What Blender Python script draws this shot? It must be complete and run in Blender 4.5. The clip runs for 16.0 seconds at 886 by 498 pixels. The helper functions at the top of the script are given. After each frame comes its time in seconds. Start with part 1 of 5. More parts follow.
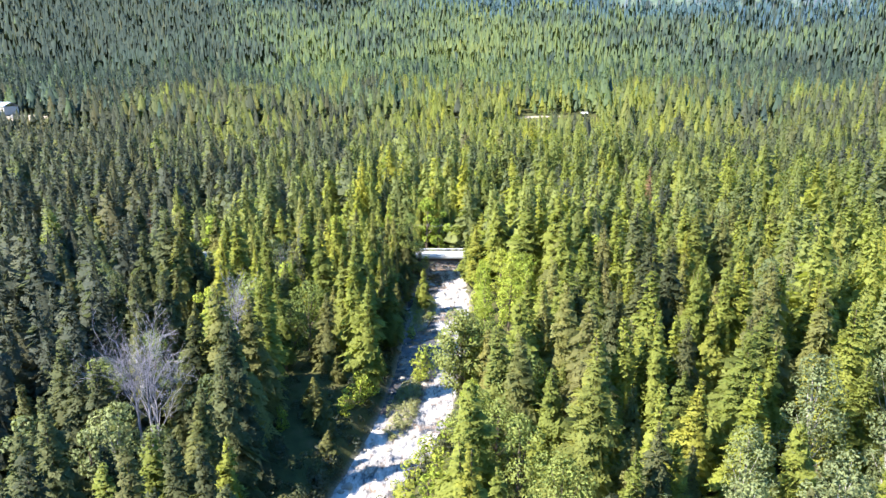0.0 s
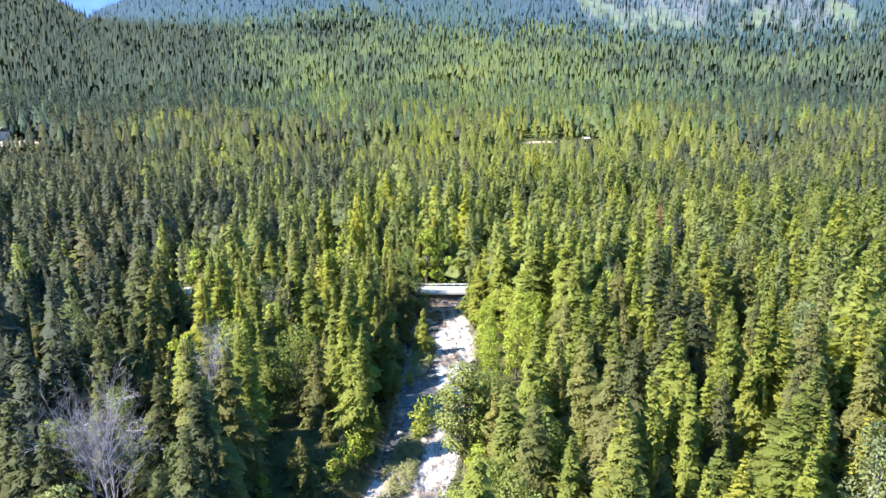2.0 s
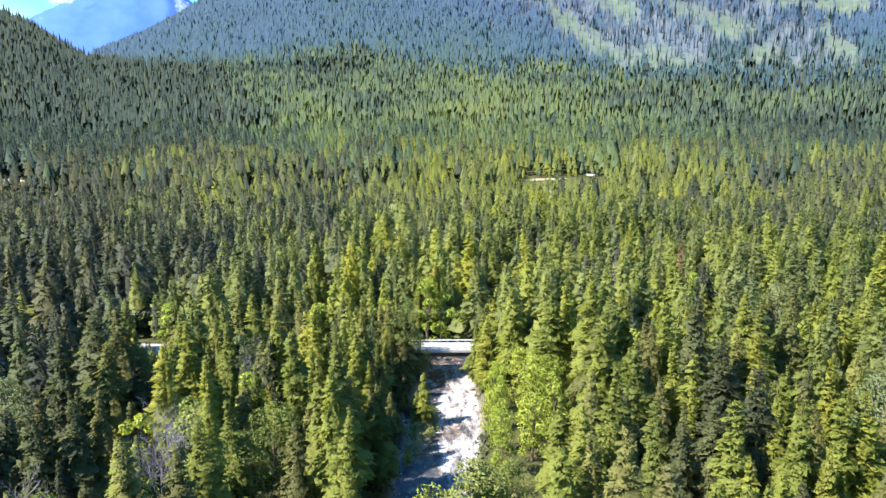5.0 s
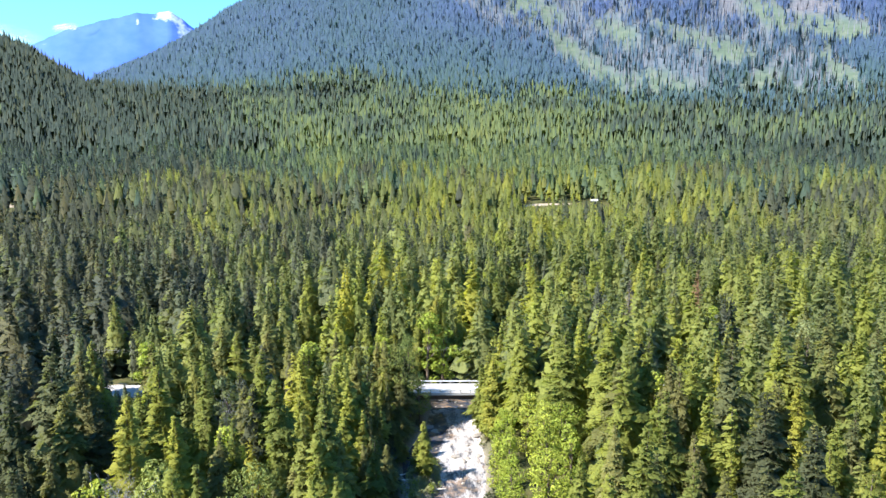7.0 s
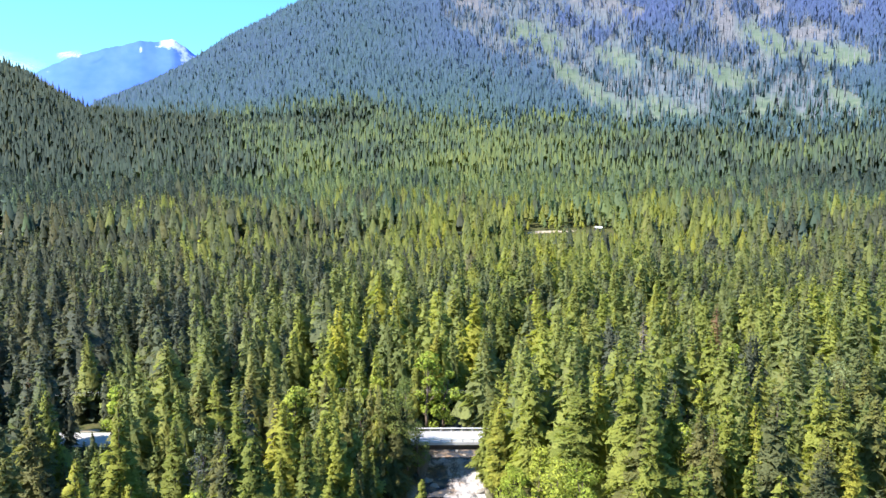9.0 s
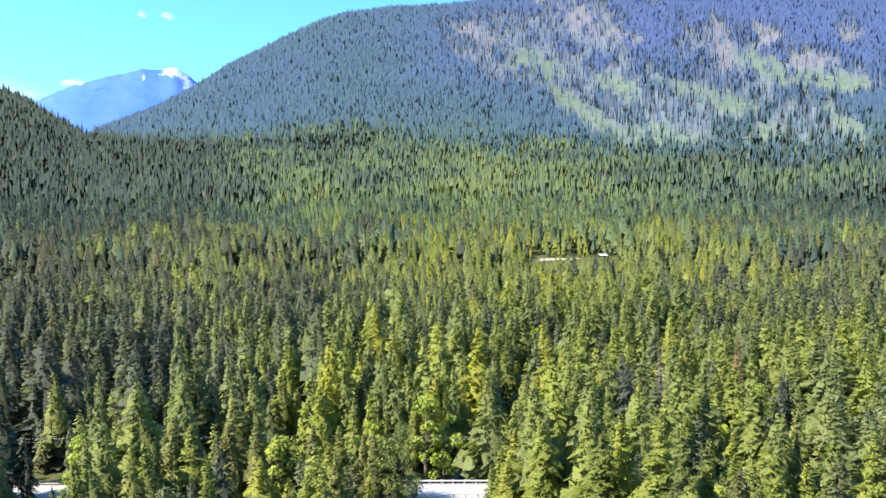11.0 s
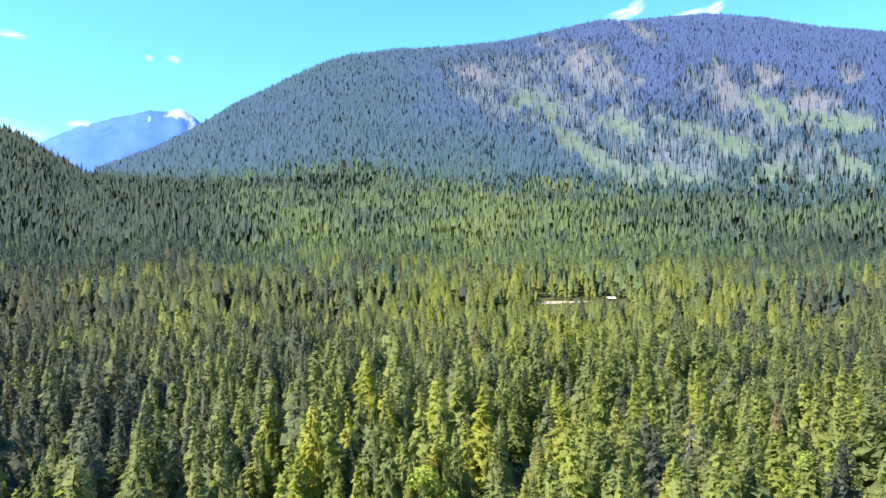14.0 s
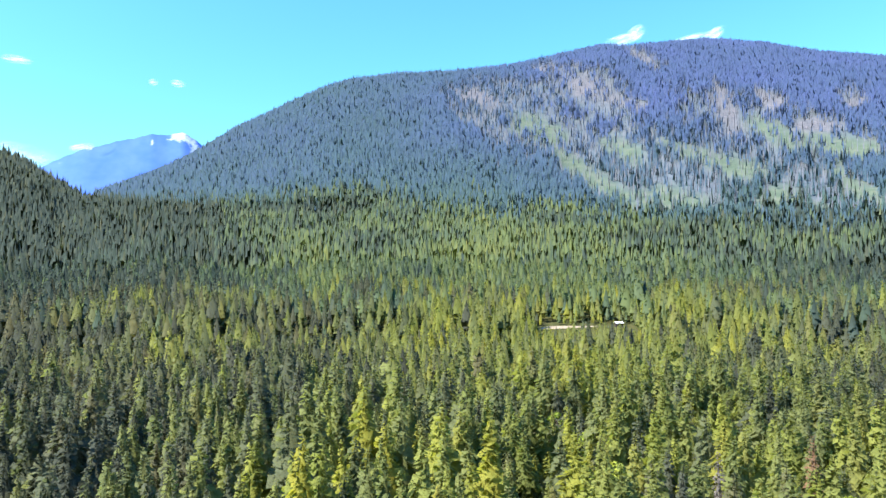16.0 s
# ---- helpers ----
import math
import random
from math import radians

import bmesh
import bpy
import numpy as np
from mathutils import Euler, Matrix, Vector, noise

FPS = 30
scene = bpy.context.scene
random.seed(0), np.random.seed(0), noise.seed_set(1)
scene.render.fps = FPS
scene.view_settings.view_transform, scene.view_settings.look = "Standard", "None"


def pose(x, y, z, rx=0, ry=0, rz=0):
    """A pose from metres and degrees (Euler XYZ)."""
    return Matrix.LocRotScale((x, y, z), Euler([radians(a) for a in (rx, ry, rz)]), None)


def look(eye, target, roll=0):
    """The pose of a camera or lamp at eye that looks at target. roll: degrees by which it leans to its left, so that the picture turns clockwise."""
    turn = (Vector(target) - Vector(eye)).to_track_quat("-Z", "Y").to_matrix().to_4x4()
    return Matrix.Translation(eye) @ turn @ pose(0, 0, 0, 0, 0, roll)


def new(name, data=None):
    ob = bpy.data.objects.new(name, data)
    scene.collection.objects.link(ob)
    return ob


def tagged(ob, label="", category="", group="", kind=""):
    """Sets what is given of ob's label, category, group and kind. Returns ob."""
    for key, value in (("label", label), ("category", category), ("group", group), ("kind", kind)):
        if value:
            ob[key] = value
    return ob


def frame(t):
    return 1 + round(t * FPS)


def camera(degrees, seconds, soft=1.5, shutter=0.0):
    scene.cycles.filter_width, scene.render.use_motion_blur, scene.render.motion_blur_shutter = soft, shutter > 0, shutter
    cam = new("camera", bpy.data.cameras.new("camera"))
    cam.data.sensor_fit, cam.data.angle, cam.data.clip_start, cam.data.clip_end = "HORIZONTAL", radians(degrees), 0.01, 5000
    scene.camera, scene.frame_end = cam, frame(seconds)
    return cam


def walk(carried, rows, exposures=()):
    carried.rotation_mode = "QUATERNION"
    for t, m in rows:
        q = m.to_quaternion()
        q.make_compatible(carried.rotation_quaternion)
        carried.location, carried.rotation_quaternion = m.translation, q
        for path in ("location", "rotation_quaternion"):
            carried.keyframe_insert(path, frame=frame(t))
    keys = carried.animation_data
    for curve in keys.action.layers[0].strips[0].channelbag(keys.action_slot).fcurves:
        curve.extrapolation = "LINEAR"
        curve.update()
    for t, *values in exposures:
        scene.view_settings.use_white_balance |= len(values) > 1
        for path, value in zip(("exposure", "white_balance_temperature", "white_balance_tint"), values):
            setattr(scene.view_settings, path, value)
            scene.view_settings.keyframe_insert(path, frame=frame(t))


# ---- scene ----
cam = camera(67.2, 16.0)
METRES, EYE, TILT, LEAN, TURN = 100.0, 65.0, -15.0, 0.0, 0.0
ROWS = [
    (0.0, 0.0, 0.0, 0.0, 0.0, 0.0, 0.0),
    (0.5, -0.0013, 0.031, 0.0081, -0.02, 0.5, 0.02),
    (1.0, -0.0024, 0.0619, 0.0165, -0.03, 1.01, 0.02),
    (1.5, -0.0033, 0.0927, 0.025, -0.05, 1.51, 0.03),
    (2.0, -0.004, 0.1236, 0.0335, -0.05, 2.01, 0.04),
    (2.5, -0.0049, 0.1543, 0.0418, -0.07, 2.51, 0.04),
    (3.0, -0.0062, 0.1847, 0.0503, -0.09, 3.0, 0.05),
    (3.5, -0.0076, 0.2152, 0.0581, -0.1, 3.51, 0.06),
    (4.0, -0.0088, 0.2454, 0.0667, -0.1, 4.01, 0.08),
    (6.5, -0.0143, 0.3986, 0.1081, -0.08, 6.54, 0.15),
    (7.0, -0.0148, 0.4286, 0.1162, -0.07, 7.06, 0.14),
    (7.5, -0.0155, 0.4589, 0.1248, -0.07, 7.6, 0.14),
    (8.0, -0.0155, 0.4891, 0.1333, -0.06, 8.15, 0.15),
    (8.5, -0.0156, 0.5201, 0.1416, -0.06, 8.71, 0.12),
    (9.0, -0.0154, 0.5505, 0.15, -0.05, 9.27, 0.1),
    (11.5, -0.0161, 0.7015, 0.1902, 0.0, 12.11, 0.08),
    (12.0, -0.0158, 0.7309, 0.1977, 0.04, 12.7, 0.06),
    (12.5, -0.0152, 0.76, 0.2058, 0.06, 13.29, 0.03),
    (13.0, -0.0144, 0.7888, 0.2138, 0.08, 13.88, -0.01),
    (13.5, -0.0133, 0.8181, 0.2223, 0.1, 14.45, -0.05),
    (14.0, -0.0124, 0.8474, 0.2303, 0.12, 15.0, -0.11),
    (14.5, -0.0124, 0.8771, 0.2379, 0.14, 15.54, -0.14),
    (15.0, -0.0128, 0.9062, 0.2457, 0.19, 16.03, -0.14),
    (15.5, -0.0139, 0.936, 0.2537, 0.21, 16.5, -0.16),
    (16.0, -0.0158, 0.9648, 0.2614, 0.24, 16.99, -0.16),
]
walk(cam, [(t, pose(0, 0, EYE, TILT, LEAN, TURN) @ pose(METRES * x, METRES * y, METRES * z, 90 + pitch, roll, yaw)) for t, x, y, z, yaw, pitch, roll in ROWS], [(0.0, 2.14), (2.5, 1.98), (5.0, 1.82), (9.0, 1.77), (12.0, 1.76), (16.0, 1.73)])

# ---- world, sun ----
SUN_EL, SUN_AZ = 47.0, 247.0          # compass degrees: 0 is ahead (+y), clockwise
world = bpy.data.worlds.new("sky")
scene.world = world
world.use_nodes = True
wn = world.node_tree
sky = wn.nodes.new("ShaderNodeTexSky")
sky.sky_type = "NISHITA"
sky.sun_disc = False
sky.sun_elevation = radians(SUN_EL)
sky.sun_rotation = radians(SUN_AZ)
sky.altitude = 900
sky.air_density, sky.dust_density, sky.ozone_density = 2.0, 0.4, 2.0
tone = wn.nodes.new("ShaderNodeMix")
tone.data_type, tone.blend_type = "RGBA", "MULTIPLY"
tone.inputs[0].default_value = 1.0
tone.inputs[7].default_value = (0.44, 1.02, 1.60, 1)
wn.links.new(sky.outputs[0], tone.inputs[6])
wn.links.new(tone.outputs[2], wn.nodes["Background"].inputs[0])
wn.nodes["Background"].inputs[1].default_value = 0.064
sun_data = bpy.data.lights.new("sun", "SUN")
sun_data.energy, sun_data.angle, sun_data.color = 5.0, radians(0.53), (1.0, 0.938, 0.83)
sun = new("sun", sun_data)
sd = Vector((math.sin(radians(SUN_AZ)) * math.cos(radians(SUN_EL)), math.cos(radians(SUN_AZ)) * math.cos(radians(SUN_EL)), math.sin(radians(SUN_EL))))
sun.matrix_world = look((-200, -150, 300), Vector((-200, -150, 300)) - sd)


# ---- materials ----
class Nodes:
    """A small builder for node materials."""

    def __init__(self, name):
        self.mat = bpy.data.materials.new(name)
        self.mat.use_nodes = True
        self.tree = self.mat.node_tree
        self.tree.nodes.clear()
        self.out = self.tree.nodes.new("ShaderNodeOutputMaterial")

    def node(self, kind, settings=None, **inputs):
        n = self.tree.nodes.new(kind)
        for k, v in (settings or {}).items():
            setattr(n, k, v)
        for k, v in inputs.items():
            self.put(n.inputs[k.replace("_", " ")], v)
        return n

    def put(self, socket, v):
        if isinstance(v, bpy.types.NodeSocket):
            self.tree.links.new(v, socket)
        elif isinstance(v, bpy.types.Node):
            self.tree.links.new(v.outputs[0], socket)
        elif isinstance(v, tuple) and len(v) == 3 and socket.type == "RGBA":
            socket.default_value = (*v, 1)
        else:
            socket.default_value = v

    def place(self, kind="Object"):
        return self.node("ShaderNodeTexCoord").outputs[kind]

    def world_place(self):
        return self.node("ShaderNodeNewGeometry").outputs["Position"]

    def noise(self, at, scale, detail=4.0, rough=0.55, out="Fac"):
        n = self.node("ShaderNodeTexNoise", None, Scale=scale, Detail=detail, Roughness=rough)
        self.put(n.inputs["Vector"], at)
        return n.outputs[out]

    def math(self, op, a, b=0.0, clamp=False):
        n = self.node("ShaderNodeMath", {"operation": op, "use_clamp": clamp})
        self.put(n.inputs[0], a)
        self.put(n.inputs[1], b)
        return n.outputs[0]

    def ramp(self, fac, stops):
        n = self.node("ShaderNodeValToRGB")
        e = n.color_ramp.elements
        while len(e) < len(stops):
            e.new(0.5)
        for i, (p, c) in enumerate(stops):
            e[i].position, e[i].color = p, (*c, 1)
        self.put(n.inputs[0], fac)
        return n.outputs[0]

    def mix(self, fac, a, b, blend="MIX"):
        n = self.node("ShaderNodeMix", {"data_type": "RGBA", "blend_type": blend})
        self.put(n.inputs[0], fac)
        self.put(n.inputs[6], a)
        self.put(n.inputs[7], b)
        return n.outputs[2]

    def bump(self, height, strength=0.4, distance=0.05):
        n = self.node("ShaderNodeBump", None, Strength=strength, Distance=distance)
        self.put(n.inputs["Height"], height)
        return n.outputs[0]

    def surface(self, colour, rough=0.8, metal=0.0, normal=None, spec=0.3):
        n = self.node("ShaderNodeBsdfPrincipled", None, Roughness=rough, Metallic=metal)
        self.put(n.inputs["Base Color"], colour)
        n.inputs["Specular IOR Level"].default_value = spec
        if normal is not None:
            self.put(n.inputs["Normal"], normal)
        self.put(self.out.inputs[0], n)
        return n


def foliage(name, stops, single=True, through_light=0.48, grain=0.9, gap=0.0, open_share=0.46, fine_share=1.0, olive=(0.215, 0.175, 0.062)):
    """Leaves or needles. Each tree has its own tint and vigour: by object, or by the tree's number in a forest. gap: fineness of the gaps between needles."""
    m = Nodes(name)
    if single:
        tint = m.node("ShaderNodeObjectInfo").outputs["Random"]
        own = m.math("FRACT", m.math("MULTIPLY", tint, 17.3))
    else:
        tint = m.node("ShaderNodeAttribute", {"attribute_name": "tint"}).outputs["Fac"]
        own = m.node("ShaderNodeAttribute", {"attribute_name": "own"}).outputs["Fac"]
    at = m.world_place()
    clump = m.noise(at, grain, 3.0)
    f = m.math("ADD", m.math("MULTIPLY", tint, 0.88), m.math("MULTIPLY", clump, 0.12))
    col = m.ramp(f, stops)
    if olive:
        col = m.mix(m.ramp(own, [(0.80, (0.0, 0.0, 0.0)), (1.0, (0.28, 0.28, 0.28))]), col, olive)
    col = m.mix(1.0, col, m.ramp(own, [(0.0, (0.76, 0.80, 0.80)), (0.45, (1.0, 1.0, 1.0)), (1.0, (1.06, 1.05, 0.98))]), "MULTIPLY")
    # leaf tone: random by spray, darker inwards where crown shade is put in
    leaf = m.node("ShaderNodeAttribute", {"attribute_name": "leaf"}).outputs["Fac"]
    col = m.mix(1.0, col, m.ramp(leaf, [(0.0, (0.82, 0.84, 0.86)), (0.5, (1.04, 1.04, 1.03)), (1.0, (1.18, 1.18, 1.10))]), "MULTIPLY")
    if fine_share:
        fine = m.noise(at, 2.4, 3.0)
        col = m.mix(fine_share, col, m.mix(1.0, col, m.ramp(fine, [(0.32, (0.82, 0.84, 0.87)), (0.68, (1.12, 1.12, 1.10))]), "MULTIPLY"))
    d = m.node("ShaderNodeBsdfPrincipled", None, Roughness=0.65)
    m.put(d.inputs["Base Color"], col)
    d.inputs["Specular IOR Level"].default_value = 0.08
    tr = m.node("ShaderNodeBsdfTranslucent")
    m.put(tr.inputs[0], m.mix(1.0, col, (1.15, 1.2, 0.7), "MULTIPLY"))
    s = m.node("ShaderNodeMixShader")
    m.put(s.inputs[0], through_light)
    m.put(s.inputs[1], d)
    m.put(s.inputs[2], tr)
    if gap:
        hole = m.math("GREATER_THAN", m.noise(at, gap, 2.0, 0.65), 1.0 - open_share)
        cut = m.node("ShaderNodeMixShader")
        m.put(cut.inputs[0], hole)
        m.put(cut.inputs[1], s)
        m.put(cut.inputs[2], m.node("ShaderNodeBsdfTransparent"))
        s = cut
    m.put(m.out.inputs[0], s)
    return m.mat


VALLEY_GREEN = [(0.0, (0.065, 0.070, 0.066)), (0.2, (0.112, 0.128, 0.078)), (0.45, (0.178, 0.200, 0.072)), (0.72, (0.228, 0.246, 0.056)), (1.0, (0.281, 0.260, 0.046))]
# low tints lean to teal: distance haze put into the slope trees' colour
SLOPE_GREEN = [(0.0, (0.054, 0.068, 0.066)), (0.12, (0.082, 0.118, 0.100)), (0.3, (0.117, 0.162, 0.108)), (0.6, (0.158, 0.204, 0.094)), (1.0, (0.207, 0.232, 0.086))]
# distance haze is put into the firs' colour, from teal to violet-blue
FIR_HAZE_BLUE = [(0.0, (0.091, 0.146, 0.130)), (0.25, (0.076, 0.132, 0.186)), (0.6, (0.083, 0.132, 0.262)), (1.0, (0.104, 0.142, 0.345))]
mat_spruce = foliage("spruce_needles", [(0.0, (0.118, 0.118, 0.056)), (0.5, (0.172, 0.170, 0.064)), (1.0, (0.220, 0.216, 0.072))], gap=3.2)
# spruce needles darkened, with the glade's shade put into their colour
mat_dark_spruce = foliage("shade_dark_spruce_needles", [(0.0, (0.062, 0.070, 0.044)), (1.0, (0.120, 0.130, 0.058))], gap=3.2)
mat_fir = foliage("fir_needles", [(0.0, (0.146, 0.164, 0.050)), (0.5, (0.194, 0.214, 0.050)), (1.0, (0.232, 0.244, 0.054))], gap=3.2)
mat_larch = foliage("larch_needles", [(0.0, (0.190, 0.210, 0.044)), (0.5, (0.226, 0.236, 0.044)), (1.0, (0.256, 0.244, 0.050))], through_light=0.42, gap=3.6)
mat_rust = foliage("rusty_needles", [(0.0, (0.20, 0.12, 0.075)), (1.0, (0.26, 0.16, 0.10))], gap=2.8, olive=None)
mat_leaf = foliage("cottonwood_leaves", [(0.0, (0.128, 0.150, 0.072)), (0.5, (0.160, 0.184, 0.086)), (1.0, (0.200, 0.220, 0.102))], through_light=0.30, grain=1.6, gap=4.5, open_share=0.42, olive=None)
mat_leaf_dark = foliage("alder_leaves", [(0.0, (0.150, 0.184, 0.056)), (1.0, (0.222, 0.250, 0.072))], through_light=0.30, grain=1.6, gap=4.5, open_share=0.42, olive=None)
mat_broad_leaf = foliage("broad_alder_leaves", [(0.0, (0.158, 0.174, 0.054)), (1.0, (0.214, 0.228, 0.068))], through_light=0.30, grain=1.6, gap=4.5, open_share=0.26, olive=None)
mat_sedge = foliage("sedge_blades", [(0.0, (0.215, 0.220, 0.105)), (1.0, (0.290, 0.285, 0.145))], single=False, through_light=0.35, olive=None)
mat_grey_leaf = foliage("grey_alder_leaves", [(0.0, (0.115, 0.140, 0.066)), (1.0, (0.185, 0.208, 0.096))], through_light=0.30, grain=1.6, gap=3.0, open_share=0.42, olive=None)
mat_grey_needles = foliage("grey_dying_needles", [(0.0, (0.15, 0.14, 0.135)), (1.0, (0.21, 0.19, 0.18))], gap=3.0, olive=None)
mat_willow = foliage("willow_leaves", [(0.0, (0.225, 0.285, 0.045)), (1.0, (0.315, 0.340, 0.062))], through_light=0.30, grain=1.6, gap=4.5, open_share=0.42, olive=None)
mat_near_forest = foliage("sunlit_conifer_needles", VALLEY_GREEN, single=False, gap=3.0, open_share=0.42, through_light=0.5)
mat_forest = foliage("mixed_conifer_needles", VALLEY_GREEN, single=False, gap=1.5, open_share=0.40, fine_share=0.35, through_light=0.5)
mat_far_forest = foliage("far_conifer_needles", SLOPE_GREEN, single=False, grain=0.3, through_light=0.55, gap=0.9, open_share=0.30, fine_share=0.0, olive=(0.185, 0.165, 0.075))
mat_mountain = foliage("haze_blue_fir_needles", FIR_HAZE_BLUE, single=False, grain=0.2, through_light=0.5, gap=0.7, open_share=0.38, fine_share=0.0, olive=None)


def bark(name, a, b):
    m = Nodes(name)
    at = m.place()
    col = m.ramp(m.noise(at, 3.0, 5.0), [(0.3, a), (0.7, b)])
    m.surface(col, 0.9, normal=m.bump(m.noise(at, 9.0, 4.0), 0.6, 0.05))
    return m.mat


mat_bark = bark("conifer_bark", (0.07, 0.05, 0.04), (0.17, 0.13, 0.10))
mat_pale_bark = bark("cottonwood_bark", (0.20, 0.18, 0.15), (0.38, 0.35, 0.30))
mat_grey_wood = bark("weathered_dead_wood", (0.15, 0.138, 0.155), (0.29, 0.268, 0.30))
mat_pole = bark("creosoted_pole_wood", (0.06, 0.045, 0.035), (0.13, 0.10, 0.08))
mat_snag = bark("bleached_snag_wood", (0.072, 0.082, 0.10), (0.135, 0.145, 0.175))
mat_driftwood = bark("driftwood", (0.32, 0.28, 0.24), (0.60, 0.55, 0.50))


def make_ground():
    """Forest floor, with brush and bare rock on the burnt upper slopes and gravel along the creek (attributes of the sheet)."""
    m = Nodes("forest_floor")
    at = m.world_place()
    big, mid, fine = m.noise(at, 0.02, 4.0), m.noise(at, 0.35, 4.0), m.noise(at, 2.5, 4.0)
    floor_col = m.ramp(mid, [(0.25, (0.030, 0.034, 0.016)), (0.5, (0.055, 0.060, 0.022)), (0.75, (0.085, 0.070, 0.035))])
    brush_col = m.ramp(m.noise(at, 0.06, 5.0), [(0.3, (0.058, 0.084, 0.066)), (0.5, (0.080, 0.110, 0.078)), (0.66, (0.106, 0.126, 0.094))])
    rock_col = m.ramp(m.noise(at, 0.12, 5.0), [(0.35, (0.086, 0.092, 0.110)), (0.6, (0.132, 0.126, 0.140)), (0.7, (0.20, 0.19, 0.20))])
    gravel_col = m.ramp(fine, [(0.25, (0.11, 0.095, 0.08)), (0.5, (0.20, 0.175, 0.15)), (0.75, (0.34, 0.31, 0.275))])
    # distance haze is put into the scrub's blue-grey
    hazy_scrub_col = m.ramp(m.noise(at, 0.05, 5.0), [(0.3, (0.066, 0.094, 0.122)), (0.5, (0.084, 0.108, 0.134)), (0.7, (0.104, 0.122, 0.144))])
    tell = {k: m.node("ShaderNodeAttribute", {"attribute_name": k}).outputs["Fac"] for k in ("brush", "rock", "gravel", "scrub")}
    col = m.mix(tell["scrub"], floor_col, hazy_scrub_col)
    col = m.mix(tell["brush"], col, brush_col)
    col = m.mix(tell["rock"], col, rock_col)
    col = m.mix(tell["gravel"], col, gravel_col)
    h = m.math("ADD", fine, mid)
    m.surface(col, 0.95, normal=m.bump(h, 0.7, 0.25), spec=0.1)
    return m.mat


def make_water():
    m = Nodes("white_water")
    at = m.world_place()
    stretch = m.node("ShaderNodeMapping", None, Vector=at)
    stretch.inputs["Scale"].default_value = (1.0, 0.42, 1.0)
    foam_n = m.noise(stretch.outputs[0], 0.55, 6.0, 0.62)
    fine = m.noise(stretch.outputs[0], 2.4, 5.0, 0.6)
    f = m.math("ADD", m.math("MULTIPLY", foam_n, 0.75), m.math("MULTIPLY", fine, 0.35))
    f = m.math("ADD", f, m.math("MULTIPLY", m.math("SUBTRACT", m.noise(at, 0.09, 2.0), 0.5), 0.5))
    # foam is cut in calmer water, where bank shade is put into the colour
    f = m.math("SUBTRACT", f, m.math("MULTIPLY", m.node("ShaderNodeAttribute", {"attribute_name": "calm_shade"}).outputs["Fac"], 0.22))
    foam = m.ramp(f, [(0.45, (0, 0, 0)), (0.67, (1, 1, 1))])
    bed = m.ramp(m.noise(at, 0.5, 4.0), [(0.33, (0.014, 0.024, 0.046)), (0.5, (0.052, 0.050, 0.054)), (0.66, (0.19, 0.135, 0.100))])
    col = m.mix(foam, bed, (0.400, 0.375, 0.370))
    rough = m.math("ADD", m.math("MULTIPLY", foam, 0.55), 0.08)
    n = m.surface(col, 0.3, normal=m.bump(m.math("ADD", fine, foam_n), 0.5, 0.25), spec=0.2)
    m.put(n.inputs["Roughness"], rough)
    return m.mat


def speckled(name, a, b, scale=1.0, rough=0.85, metal=0.0, relief=0.3):
    m = Nodes(name)
    at = m.place()
    big, fine = m.noise(at, 0.4 * scale, 4.0), m.noise(at, 6.0 * scale, 4.0)
    f = m.math("ADD", m.math("MULTIPLY", big, 0.6), m.math("MULTIPLY", fine, 0.4))
    m.surface(m.ramp(f, [(0.32, a), (0.68, b)]), rough, metal, m.bump(fine, relief, 0.03))
    return m.mat


mat_ground, mat_water = make_ground(), make_water()
mat_stone = speckled("creek_stone", (0.13, 0.115, 0.10), (0.34, 0.31, 0.28), 1.2, 0.85, 0, 0.6)
mat_concrete = speckled("pale_concrete", (0.28, 0.27, 0.26), (0.40, 0.385, 0.375), 1.0)
mat_asphalt = speckled("sun_bleached_road", (0.25, 0.245, 0.245), (0.34, 0.33, 0.33), 0.6)
mat_steel = speckled("rusty_girder_steel", (0.05, 0.035, 0.03), (0.10, 0.07, 0.05), 1.0, 0.7, 0.3)
mat_galv = speckled("galvanised_rail", (0.55, 0.55, 0.56), (0.72, 0.72, 0.72), 2.0, 0.45, 0.4)
mat_wire = speckled("weathered_wire", (0.16, 0.165, 0.17), (0.24, 0.245, 0.25), 1.0, 0.6, 0.2)
mat_sand = speckled("sandy_gravel", (0.20, 0.16, 0.12), (0.34, 0.28, 0.21), 0.5, 0.95, 0, 0.6)
mat_roof = speckled("pale_blue_metal_roof", (0.30, 0.37, 0.50), (0.42, 0.49, 0.62), 0.5, 0.4, 0.2)
mat_white_roof = speckled("white_metal_roof", (0.46, 0.46, 0.46), (0.58, 0.58, 0.58), 0.5, 0.5)
mat_dark_wall = speckled("dark_stained_boards", (0.025, 0.022, 0.02), (0.05, 0.04, 0.035), 1.0)
mat_porcelain = speckled("grey_porcelain", (0.4, 0.4, 0.4), (0.55, 0.55, 0.55), 3.0, 0.3)


